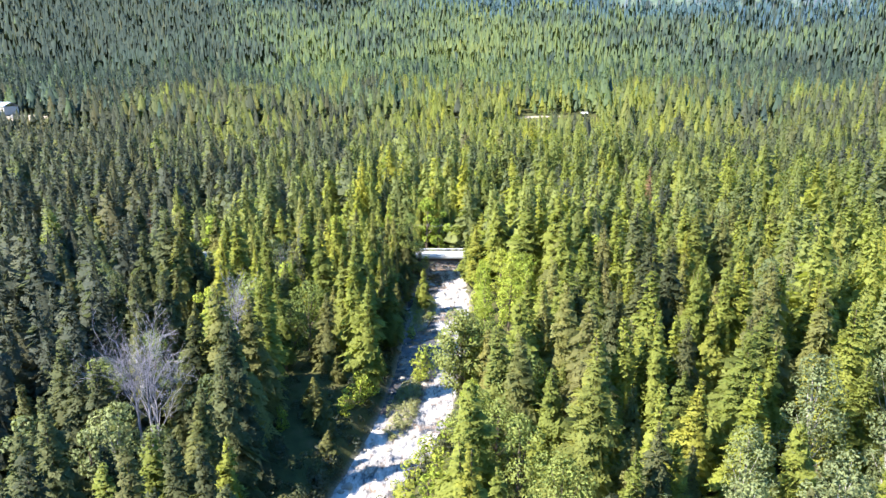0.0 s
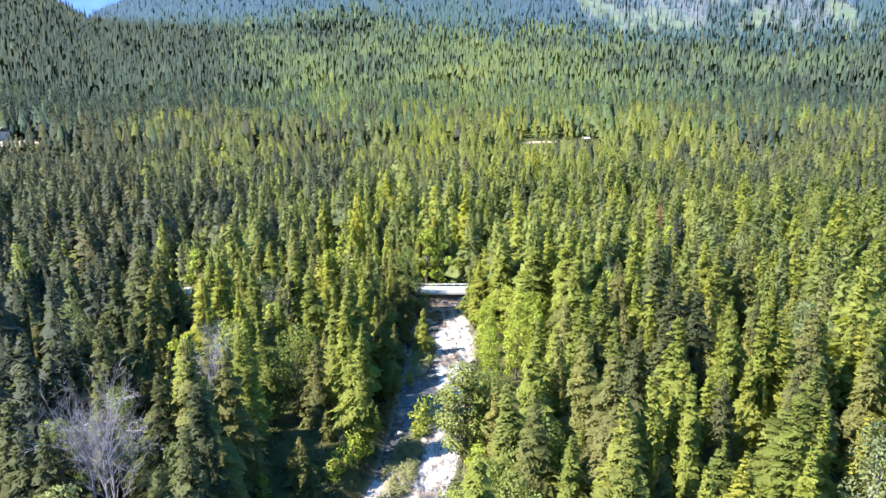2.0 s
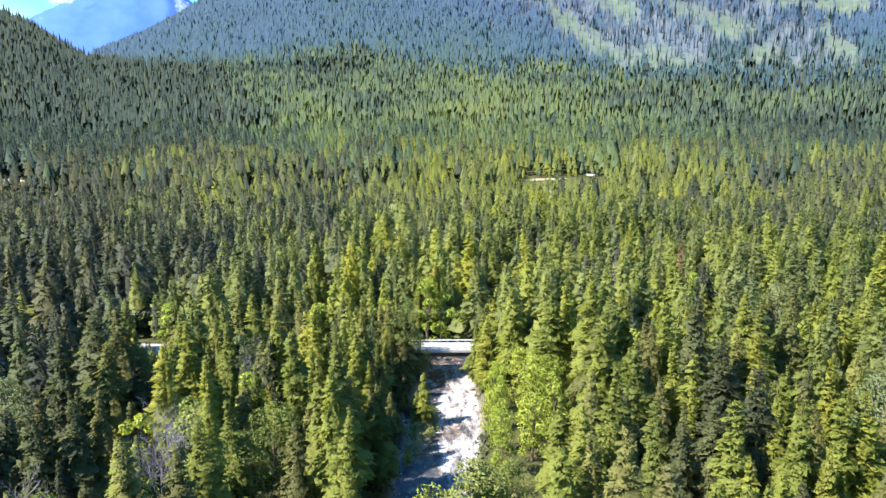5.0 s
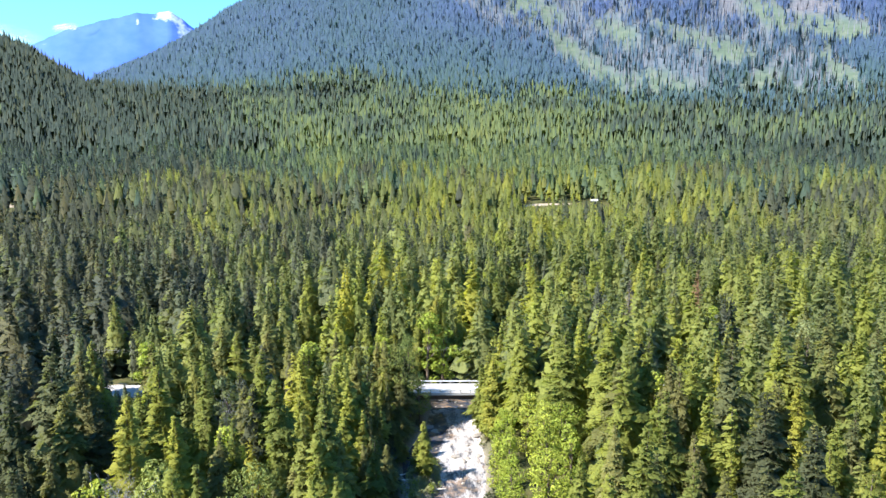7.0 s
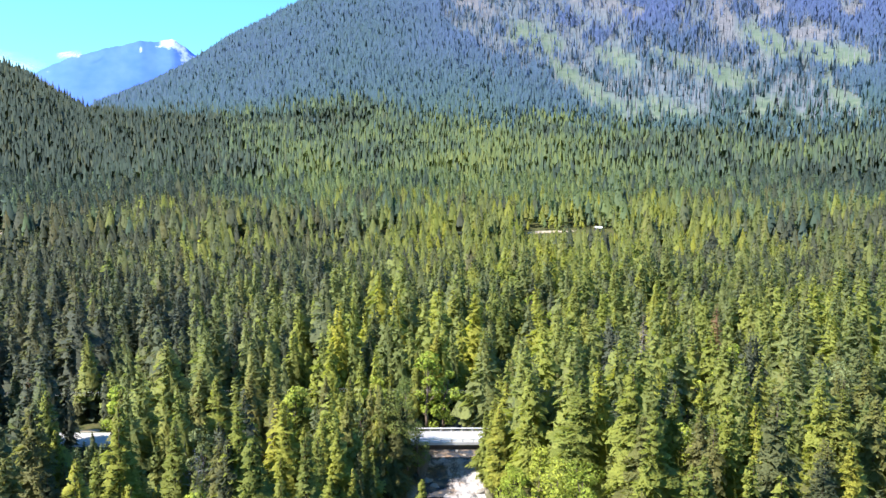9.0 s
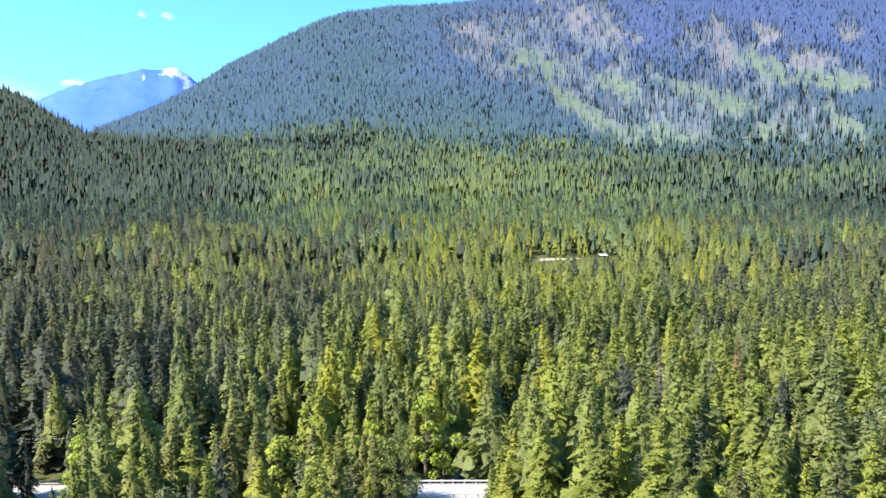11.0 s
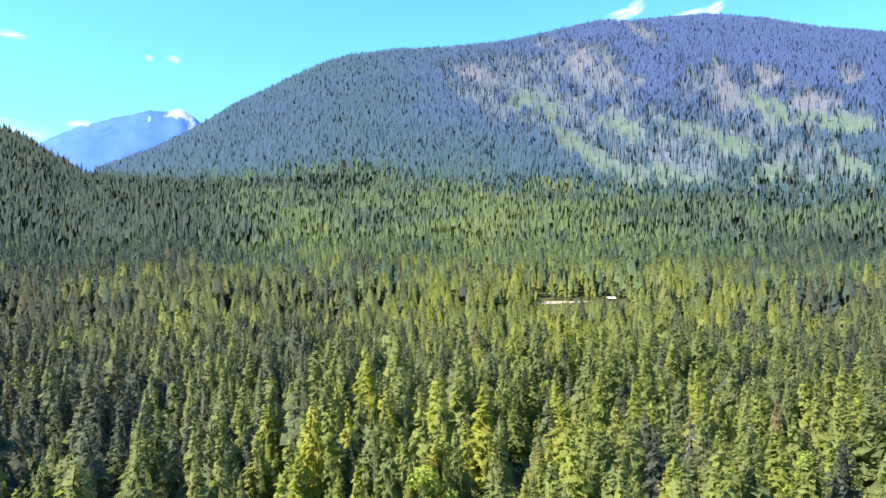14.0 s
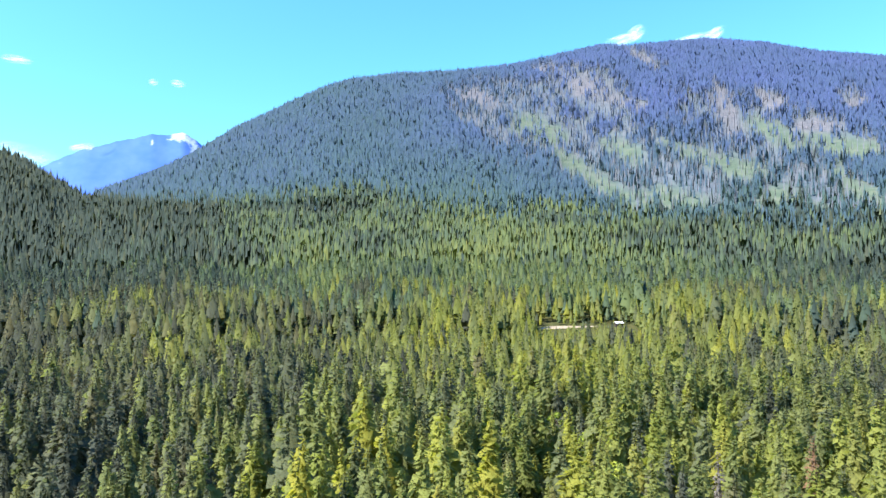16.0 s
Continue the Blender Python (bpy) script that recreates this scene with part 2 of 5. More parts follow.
# ---- mesh helpers ----
def mesh_of(name, verts, faces, mat, smooth=False, attrs=None, normals=None):
    """One mesh from numpy vertices and an (n, 3) or (n, 4) array of corners."""
    verts, faces = np.asarray(verts, dtype=np.float32), np.asarray(faces, dtype=np.int32)
    if normals is not None:
        a, b, c = verts[faces[:, 0]], verts[faces[:, 1]], verts[faces[:, 2]]
        turned = (np.cross(b - a, c - a) * normals[faces[:, 0]]).sum(1) < 0
        faces = np.where(turned[:, None], faces[:, ::-1], faces)
    me = bpy.data.meshes.new(name)
    n, k = faces.shape
    me.vertices.add(len(verts))
    me.vertices.foreach_set("co", verts.ravel())
    me.loops.add(n * k)
    me.loops.foreach_set("vertex_index", faces.ravel())
    me.polygons.add(n)
    me.polygons.foreach_set("loop_start", np.arange(0, n * k, k, dtype=np.int32))
    for key, values in (attrs or {}).items():
        a = me.attributes.new(key, "FLOAT", "POINT")
        a.data.foreach_set("value", np.asarray(values, dtype=np.float32))
    me.update(calc_edges=True)
    if normals is not None:
        a = me.attributes.new("custom_normal", "FLOAT_VECTOR", "POINT")
        a.data.foreach_set("vector", np.asarray(normals, dtype=np.float32).ravel())
    elif not smooth:
        me.shade_flat()
    me.materials.append(mat)
    return me


def join(pieces):
    """Several (vertices, triangles) as one."""
    vs, fs, base = [], [], 0
    for v, f in pieces:
        vs.append(v)
        fs.append(np.asarray(f) + base)
        base += len(v)
    return np.concatenate(vs), np.concatenate(fs)


def part(name, mesh, parent, label="", at=None):
    ob = new(name, mesh)
    ob.parent = parent
    if at is not None:
        ob.matrix_basis = at
    if label:
        tagged(ob, label)
    return ob


def box(x0, x1, y0, y1, z0, z1, bevel=0.0):
    bm = bmesh.new()
    bmesh.ops.create_cube(bm, size=1.0, matrix=Matrix.Translation(((x0 + x1) / 2, (y0 + y1) / 2, (z0 + z1) / 2)) @ Matrix.Diagonal((x1 - x0, y1 - y0, z1 - z0, 1)))
    if bevel:
        bmesh.ops.bevel(bm, geom=bm.edges[:], offset=bevel, segments=1, affect="EDGES")
    return bm


def mesh_bm(name, bm, mat, smooth=False):
    me = bpy.data.meshes.new(name)
    bm.to_mesh(me)
    bm.free()
    for p in me.polygons:
        p.use_smooth = smooth
    me.materials.append(mat)
    return me


def prism(points, radii, sides=5):
    """A tapering limb along points: triangles."""
    pts = np.asarray(points, dtype=float)
    vs, n = [], len(pts)
    for i in range(n):
        d = pts[min(i + 1, n - 1)] - pts[max(i - 1, 0)]
        d = d / (np.linalg.norm(d) + 1e-9)
        a = np.cross(d, (0, 0, 1) if abs(d[2]) < 0.9 else (1, 0, 0))
        a = a / np.linalg.norm(a)
        b = np.cross(d, a)
        for k in range(sides):
            w = 2 * math.pi * k / sides
            vs.append(pts[i] + radii[i] * (math.cos(w) * a + math.sin(w) * b))
    fs = []
    for i in range(n - 1):
        for k in range(sides):
            p, q = i * sides + k, i * sides + (k + 1) % sides
            fs += [(p, q, q + sides), (p, q + sides, p + sides)]
    return np.array(vs), np.array(fs)


# ---- the lie of the land ----
CREEK_Y = [-400, 20, 70, 92, 104, 118, 132, 146, 160, 172, 188, 203, 216, 240, 296, 360, 480, 900]
CREEK_L = [-60, -34, -22, -16.6, -13.4, -11.0, -9.6, -9.0, -8.6, -9.0, -5.2, -4.0, 3.0, 12, 37, 64, 95, 170]
CREEK_R = [-48, -24, -13, -6.5, -2.2, 1.4, 3.0, 4.5, 6.2, 6.8, 6.4, 5.8, 9.5, 18, 42, 71, 101, 176]
ISLANDS = [(-7.6, 117, 2.8, 11), (-5.6, 163, 3.4, 11)]
ROAD_Y, ROAD_Z = 193.2, 11.5
# skyline of the big mountain: bearing, rise of its crest above the camera, distance
CREST_A = [-180, -120, -70, -45, -34, -28.6, -24.7, -21.0, -17.6, -13.9, -11.1, -8.3, -4.4, 0.5, 5.4, 10.2, 13.0, 17.1, 21.5, 25.6, 29.4, 33.6, 45, 70, 120, 180]
CREST_E = [7, 9, 6, 4.2, 4.4, 5.2, 7.3, 9.4, 11.7, 13.5, 14.9, 15.8, 16.35, 16.6, 17.15, 18.1, 18.5, 18.3, 18.2, 17.4, 16.2, 15.2, 14, 13, 9, 7]
CREST_R = [2300, 2300, 2300, 2200, 1900, 1750, 1720, 1720, 1750, 1800, 1850, 1900, 1950, 2000, 2080, 2180, 2250, 2350, 2450, 2500, 2500, 2500, 2450, 2400, 2300, 2300]
SPUR_A = [-180, -120, -75, -50, -40, -34.0, -32.3, -30.5, -28.6, -26.7, -22.6, -18, -10, 180]
SPUR_E = [2, 8, 12, 11.5, 10.5, 8.6, 7.8, 6.7, 5.7, 4.9, 3.4, 1.5, -4, -4]


def lump(x, y, scale, seed=0.0):
    """A cheap smooth unevenness of about -1 to 1."""
    x, y = x / scale, y / scale
    return (np.sin(1.7 * x + 0.9 * y + seed) + np.sin(-1.1 * x + 1.9 * y + 2.1 * seed + 1) + np.sin(2.9 * x - 0.6 * y + 0.7 * seed + 2) * 0.6 + np.sin(0.5 * x + 3.1 * y + 1.3 * seed) * 0.6) / 3.2


def polar(x, y):
    dy = y - 100.0
    return np.hypot(x, dy), np.degrees(np.arctan2(x, dy))


def creek_z(y):
    return 0.5 + 0.04 * (np.clip(y, -300, 225) - 92)


def land(x, y):
    """Height of the ground."""
    x, y = np.asarray(x, dtype=float), np.asarray(y, dtype=float)
    d, az = polar(x, y)
    base = 4.5 + 0.045 * (np.clip(y, -300, 180) - 100) + 0.9 * lump(x, y, 26, 1.0)
    wave = 24 * lump(x, y, 48, 4.0) * (1 - np.exp(-((x - 85) / 60) ** 2))
    apron = np.interp(d + wave, [0, 330, 390, 442, 470, 560, 760, 990, 1300], [8, 8, 10, 27.5, 31, 38, 86, 143, 215])
    w = np.clip((d - 250) / 100, 0, 1)
    base = base * (1 - w) + (apron + 1.2 * lump(x, y, 40, 2.5)) * w
    # the mountain
    r = np.interp(az, CREST_A, CREST_R)
    top = 60 + r * np.tan(np.radians(np.interp(az, CREST_A, CREST_E) + 0.3 * np.clip((14 - np.abs(az + 4)) / 8, 0, 1))) - 8
    foot = 930.0
    s = np.clip((d - foot) / (r - foot), 0, 1)
    rise = 130 + (top - 130) * (0.80 * s + 0.20 * np.sin(s * math.pi / 2) ** 2)
    gully = lump(az * 14, d * 0.16, 60, 3.0) * 20 * np.sin(np.pi * np.clip(s, 0, 1)) + lump(x, y, 160, 5.0) * 9 * np.sin(np.pi * s)
    behind = np.clip((d - r) / 1500, 0, 1)
    rise = np.where(d > r, top - (top - 90) * np.minimum(1, behind * 1.3), rise + gully)
    w = np.clip((d - foot) / 60, 0, 1)
    z = np.where(d > foot, np.where(rise < base, base * (1 - w) + rise * w, np.maximum(base * (1 - w) + rise * w, 0)), base)
    # the nearer wooded spur
    r2 = 1150.0
    top2 = 60 + r2 * np.tan(np.radians(np.interp(az, SPUR_A, SPUR_E))) - 10
    s2 = np.clip((d - 520) / (r2 - 520), 0, 1)
    spur = 24 + (top2 - 24) * (0.7 * s2 + 0.3 * s2 * s2 * (3 - 2 * s2)) + lump(x, y, 110, 7.0) * 7 * np.sin(np.pi * s2)
    spur = np.where(d > r2, top2 - (d - r2) * 0.35, spur)
    z = np.where(d > 520, np.maximum(z, spur), z)
    # the road's bench and the creek's channel
    road = np.clip(1 - (np.abs(y - ROAD_Y) - 4.5) / 7.0, 0, 1) * np.clip(1 - (np.abs(x) - 180) / 60, 0, 1)
    z = z * (1 - road) + (ROAD_Z - 0.25) * road
    lo, hi = np.interp(y, CREEK_Y, CREEK_L), np.interp(y, CREEK_Y, CREEK_R)
    out = np.maximum(lo - x, x - hi)
    bed = creek_z(y) - 1.0
    for cx, cy, ax, ay in ISLANDS:
        q = np.clip(1.25 - ((x - cx - 0.12 * (y - cy)) / ax) ** 2 - ((y - cy) / ay) ** 2, 0, 0.6)
        bed = bed + q * 2.5
    bank = np.clip((out + 1.5) / 7.0, 0, 1)
    bank = bank * bank * (3 - 2 * bank)
    near = np.clip((400 - y) / 60, 0, 1)
    carve = bed * (1 - bank) + z * bank
    return np.where(near > 0, z + (np.minimum(carve, z) - z) * near, z)


def burnt(x, y):
    """How far a spot lies in the old burn on the mountain (thinned wood, open brush, bare rock: 0 to 1), its height on the slope and an unevenness."""
    d, az = polar(x, y)
    r = np.interp(az, CREST_A, CREST_R)
    s = np.clip((d - 930) / (r - 930), 0, 1.2)
    wob = 0.5 * lump(az * 30 + s * 300, s * 900 - az * 9, 40, 9.0) + 0.5 * lump(az * 60, s * 900, 22, 4.0)

    def spots(rows, soft=0.9):
        m = np.zeros_like(az)
        for a0, s0, da, ds, skew in rows:
            q = ((az - a0) / da) ** 2 + ((s - s0 + skew * (az - a0)) / ds) ** 2
            m = np.maximum(m, np.clip(1.25 - 0.8 * q + wob * soft, 0, 1))
        return m * (s > 0.005)
    brush, bare = spots(BRUSH), spots(BARE)
    return np.maximum(spots(THIN, 1.1), np.maximum(brush, bare)), brush, bare, s, wob


# bearing, height on the slope, half widths, slant of the thinned wood and the open patches in the burn
THIN = [(5.3, 0.607, 5.3, 0.191, 0.017), (12.0, 0.568, 4.1, 0.164, 0.031), (10.1, 0.362, 5.1, 0.176, 0.028), (15.7, 0.243, 4.0, 0.139, 0.029), (23.5, 0.34, 4.4, 0.168, 0.019), (20.5, 0.129, 5.0, 0.108, 0.004), (29.3, 0.297, 4.0, 0.102, 0.007), (28.5, 0.104, 5.1, 0.094, 0.013), (16.1, 0.105, 4.8, 0.076, 0.011), (3.4, 0.473, 3.4, 0.149, 0.047), (16.4, 0.811, 2.0, 0.121, 0.083), (31.5, 0.51, 1.1, 0.097, -0.01)]
BRUSH = [(7.7, 0.409, 2.6, 0.078, 0.023), (11.1, 0.22, 2.8, 0.051, 0.038), (13.8, 0.123, 2.7, 0.04, 0.028), (18.3, 0.069, 3.2, 0.037, 0.006), (19.2, 0.237, 1.7, 0.033, 0.017), (23.4, 0.175, 3.2, 0.042, 0.009), (26.3, 0.313, 2.3, 0.051, 0.023), (30.4, 0.266, 3.2, 0.048, 0.01), (26.6, 0.075, 1.7, 0.042, -0.009), (31.8, 0.108, 2.1, 0.044, 0.046), (25.4, 0.03, 1.2, 0.017, 0.004), (28.9, 0.033, 1.8, 0.026, 0.006), (14.8, 0.282, 1.8, 0.054, 0.03)]
BARE = [(2.4, 0.66, 2.2, 0.079, 0.041), (12.0, 0.613, 2.5, 0.065, 0.032), (15.3, 0.487, 1.8, 0.027, 0.03), (22.7, 0.449, 1.1, 0.114, 0.063), (25.9, 0.47, 1.2, 0.068, 0.029), (29.0, 0.352, 1.7, 0.033, -0.004), (8.5, 0.848, 1.2, 0.096, 0.037), (31.7, 0.489, 0.6, 0.067, -0.01), (16.6, 0.794, 1.3, 0.074, 0.084)]


# ---- ground, one sheet to the horizon ----
def build_ground():
    angles = np.radians(np.concatenate([np.arange(-180, -50, 5.0), np.arange(-50, 50, 0.5), np.arange(50, 180, 5.0)]))
    rings = np.concatenate([np.arange(2, 60, 4.0), np.arange(60, 330, 2.2), 330 * 1.024 ** np.arange(0, 113)])
    rings = rings[rings < 4700]
    A, Rr = np.meshgrid(angles, rings)
    x, y = np.sin(A) * Rr, np.cos(A) * Rr
    z = land(x, y)
    n, k = len(rings), len(angles)
    scrub, brush, rock, s, wob = burnt(x, y)
    # beyond 520 m the haze-blue scrub tone is mixed into the floor
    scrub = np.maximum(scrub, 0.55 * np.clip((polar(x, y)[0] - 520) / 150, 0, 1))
    lo, hi = np.interp(y, CREEK_Y, CREEK_L), np.interp(y, CREEK_Y, CREEK_R)
    out = np.maximum(lo - x, x - hi)
    gravel = np.clip(1 - (out - 0.3) / 1.2, 0, 1) * (y < 420)
    v = np.stack([x, y, z], -1).reshape(-1, 3)
    i, j = np.meshgrid(np.arange(n - 1), np.arange(k), indexing="ij")
    a, b = i * k + j, i * k + (j + 1) % k
    f = np.stack([a, a + k, b + k, b], -1).reshape(-1, 4)
    centre = np.array([[0, 0, float(land(0, 0))]])
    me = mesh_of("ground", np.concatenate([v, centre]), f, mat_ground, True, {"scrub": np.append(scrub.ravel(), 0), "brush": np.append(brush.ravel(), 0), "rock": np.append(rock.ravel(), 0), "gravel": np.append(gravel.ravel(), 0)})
    return tagged(new("ground", me), "shaded brown forest floor rising to brushy mountain slopes", "ground", kind="structure")


build_ground()


# ---- creek ----
def build_water():
    ys = np.arange(-60, 430, 0.8)
    u = np.linspace(0, 1, 26)
    lo, hi = np.interp(ys, CREEK_Y, CREEK_L) - 1.0, np.interp(ys, CREEK_Y, CREEK_R) + 1.0
    x = lo[:, None] + (hi - lo)[:, None] * u[None]
    y = np.repeat(ys[:, None], len(u), 1)
    z = creek_z(y) + 0.10 * lump(x, y, 1.7, 2.0) + 0.08 * lump(x + 0.4 * y, y - 0.7 * x, 0.8, 5.0)
    n, k = x.shape
    i, j = np.meshgrid(np.arange(n - 1), np.arange(k - 1), indexing="ij")
    a = i * k + j
    f = np.stack([a, a + 1, a + k + 1, a + k], -1).reshape(-1, 4)
    # left channel and water above the bridge carry tree shade in their colour
    calm_shade = 2.1 * np.exp(-(np.maximum(x - lo[:, None] - 3.4 - 4.0 * np.exp(-((y - 138) / 12) ** 2), 0) / 2.6) ** 2) * np.clip((y - 114) / 8, 0, 1) * np.clip((197 - y) / 8, 0, 1)
    calm_shade = np.maximum(calm_shade, np.clip((y - 197) / 4, 0, 1))
    me = mesh_of("water", np.stack([x, y, z], -1).reshape(-1, 3), f, mat_water, True, {"calm_shade": calm_shade.ravel()})
    return tagged(new("water", me), "foaming white water of a shallow rocky creek", "creek", kind="structure")


build_water()


# ---- conifers ----
def conifer(rng, height, radius, branches, twigs=0, base=0.15, ragged=0.45, droop=0.35, core=6, wide=0.36, power=0.75, fill=0.4, heart=0.2):
    """Crown of a conifer: drooping folded sprays in loose whorls round a slim core. Vertices, triangles, and the spray to which each vertex belongs."""
    nb = branches
    t = base + (0.975 - base) * ((np.arange(nb) + rng.random(nb)) / nb) ** 1.12
    ang = np.arange(nb) * 2.39996 + rng.normal(0, 0.35, nb)
    q = np.clip((1 - t) / (1 - base), 0, 1)
    big = 1 + 0.20 * np.sin(ang + rng.uniform(0, 6) + 5 * t) + 0.14 * np.sin(ang * 2 + rng.uniform(0, 6)) + 0.14 * np.sin(t * 23 + rng.uniform(0, 6))
    rad = radius * (q ** power) * np.minimum(1, 0.6 + (t - base) * 4.0) * (1 - ragged / 2 + ragged * rng.random(nb)) * big + 0.014 * height
    lean = droop * (0.45 + 0.8 * q) * (0.6 + 0.8 * rng.random(nb)) - 0.10
    z0 = t * height + rad * 0.25
    up = np.array([0, 0, 1.0])
    vs, fs, ids, tips, count = [], [], [], [], 0

    def sprays(start, length, turn, share):
        """One flat spray on each branch, from a share of its length on, turned aside and tilted."""
        nonlocal count
        a = ang + turn
        out0 = np.stack([np.cos(ang), np.sin(ang), np.zeros(nb)], -1)
        out = np.stack([np.cos(a), np.sin(a), np.zeros(nb)], -1)
        side = np.stack([-np.sin(a), np.cos(a), rng.normal(0, 0.55, nb)], -1)
        ln = rad * length
        r = out0 * (rad * start)[:, None] + up * (z0 - rad * start * lean)[:, None]
        m = r + out * (0.5 * ln)[:, None] - up * (0.45 * ln * lean)[:, None]
        e = r + out * ln[:, None] - up * (ln * lean * 1.4 + 0.08 * ln)[:, None]
        w = ((ln * wide + 0.06 * radius) * rng.uniform(0.7, 1.3, nb) * share)[:, None]
        k = rng.uniform(-0.15, 0.15, (nb, 1)) * ln[:, None]
        v = np.stack([r, m + side * w + out * k, e, m - side * w - out * k], 1).reshape(-1, 3)
        n = np.arange(nb)[:, None] * 4 + count
        fs.extend(n + tri for tri in ([0, 1, 2], [0, 2, 3]))
        vs.append(v)
        ids.append(np.repeat(np.arange(nb), 4))
        # fresh pale tips; the darker foot has the crown's inner shade in its tone
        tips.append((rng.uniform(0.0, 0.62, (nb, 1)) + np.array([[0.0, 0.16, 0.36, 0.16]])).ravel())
        count += nb * 4

    if twigs:
        sprays(np.full(nb, 0.10), 0.92, 0.0, 0.5)
    else:
        start = rng.uniform(0.12, 0.55, nb)
        sprays(start, (1.03 - start) * rng.uniform(0.8, 1.05, nb), 0.0, 1.0)
    for i in range(twigs):
        sprays(np.full(nb, 0.26 + 0.20 * (i // 2)), 0.50 - 0.08 * (i // 2), (0.75 if i % 2 else -0.75) + rng.normal(0, 0.2, nb), 0.85)
    if core:
        lv = [(base * 0.9, fill * 0.8), (base + 0.25 * (1 - base), fill), (0.95, 0.02)]
        ring = []
        for tt, rr in lv:
            for k in range(core):
                w = 2 * math.pi * k / core + tt * 3
                rk = radius * rr * (0.8 + 0.4 * rng.random())
                ring.append((math.cos(w) * rk, math.sin(w) * rk, tt * height))
        vs.append(np.array(ring))
        ids.append(np.arange(len(ring)) + nb)
        # the core's low tone stands for the shade inside the crown
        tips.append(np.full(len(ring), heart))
        cf = []
        for i in range(len(lv) - 1):
            for k in range(core):
                p, r2 = count + i * core + k, count + i * core + (k + 1) % core
                cf += [(p, r2, r2 + core), (p, r2 + core, p + core)]
        fs.append(np.array(cf))
    return np.concatenate(vs), np.concatenate(fs), np.concatenate(ids), np.concatenate(tips)


def soft_normals(v, rng, lift=1.0, shake=0.18, ids=None):
    """Normals of a needle crown: out from the stem and up, shaken spray by spray."""
    n = np.array(v, dtype=float)
    n[:, 2] = 0
    n /= np.linalg.norm(n, axis=1)[:, None] + 0.15
    n[:, 2] = lift
    ids = np.arange(len(v)) // 3 if ids is None else ids
    n += rng.normal(0, shake, (int(ids.max()) + 1, 3))[ids]
    return n / (np.linalg.norm(n, axis=1)[:, None] + 1e-6)


def cone_tree(rng, height, radius, tiers=3, sides=4, power=1.0):
    """A far conifer: stacked skirts with a torn lower edge."""
    vs, fs, ids = [], [], []
    for i in range(tiers):
        b, t = 0.10 + 0.80 * i / tiers, min(1.0, 0.10 + 0.80 * (i + 1) / tiers + 0.24)
        r = radius * (1 - 0.86 * (i / tiers) ** power)
        n = len(vs)
        vs.append((rng.normal(0, 0.04) * radius, rng.normal(0, 0.04) * radius, t * height))
        ids.append(i)
        tear = 0.25 if sides > 5 else 0.0
        for k in range(sides):
            w = 2 * math.pi * (k + 0.5 * i) / sides + rng.normal(0, 0.2)
            rr = r * (0.75 + 0.5 * rng.random()) * (1 + (tear if k % 2 else -tear))
            vs.append((math.cos(w) * rr, math.sin(w) * rr, (b + 0.05 * rng.normal() - (0.1 * tear if k % 2 else -0.2 * tear)) * height))
            ids.append(i)
        fs += [(n, n + 1 + k, n + 1 + (k + 1) % sides) for k in range(sides)]
    return np.array(vs), np.array(fs), np.array(ids), rng.uniform(0.25, 0.75, len(vs))


def trunk_mesh(name, rng, height, r0, mat, bend=0.2):
    n = 6
    pts = [(bend * math.sin(i * 1.3) * i / n, bend * math.cos(i * 0.9 + 1) * i / n, -0.6 + (height + 0.3) * i / n) for i in range(n + 1)]
    v, f = prism(pts, [r0 * (1.25 if i == 0 else 1.0) * (1 - 0.93 * i / n) + 0.015 for i in range(n + 1)], 7)
    return mesh_of(name, v, f, mat, True)


# ---- where trees stand ----
def open_ground(x, y):
    """True where no forest tree can stand."""
    lo, hi = np.interp(y, CREEK_Y, CREEK_L), np.interp(y, CREEK_Y, CREEK_R)
    wet = (x > lo - 0.8 - 3.5 * np.exp(-((y - 162) / 20) ** 2)) & (x < hi + 0.6 + 3.2 * np.exp(-((y - 125) / 26) ** 2)) & (y < 285)
    road = (np.abs(y - ROAD_Y) < 5.2) & (np.abs(x) < 220)
    line = (np.abs(y - 206.5) < 3.0) & (x > -110) & (x < 30)
    no = wet | road | line
    for cx, cy, *_ in COTTON_AT + ALDER_AT + [(3.2, 107.5)]:
        no |= np.hypot(x - cx, y - cy) < 5.6
    for cx, cy, *_ in FAR_ALDER_AT + FAR_LIME_AT + LIME_AT:
        no |= np.hypot(x - cx, y - cy) < 4.2
    for cx, cy, *_ in DEAD_AT + RUST_AT:
        no |= np.hypot(x - cx, y - cy) < 3.2
    for cx, cy, ax, ay in CLEARINGS:
        no |= ((x - cx) / ax) ** 2 + ((y - cy) / ay) ** 2 < 1
    return no


# x, y, height, kind of the broadleaf and dead trees
COTTON_AT = [(68, 92, 21, 0), (38, 74, 20, 1), (-72.5, 135, 21, 0), (-69, 130.5, 18, 1), (-42, 76.5, 22, 1), (66.7, 129.3, 24, 0), (52, 84, 24, 1), (33, 62, 22, 0), (24, 58, 21, 1), (45, 66, 22, 0), (58, 76, 20, 1)]
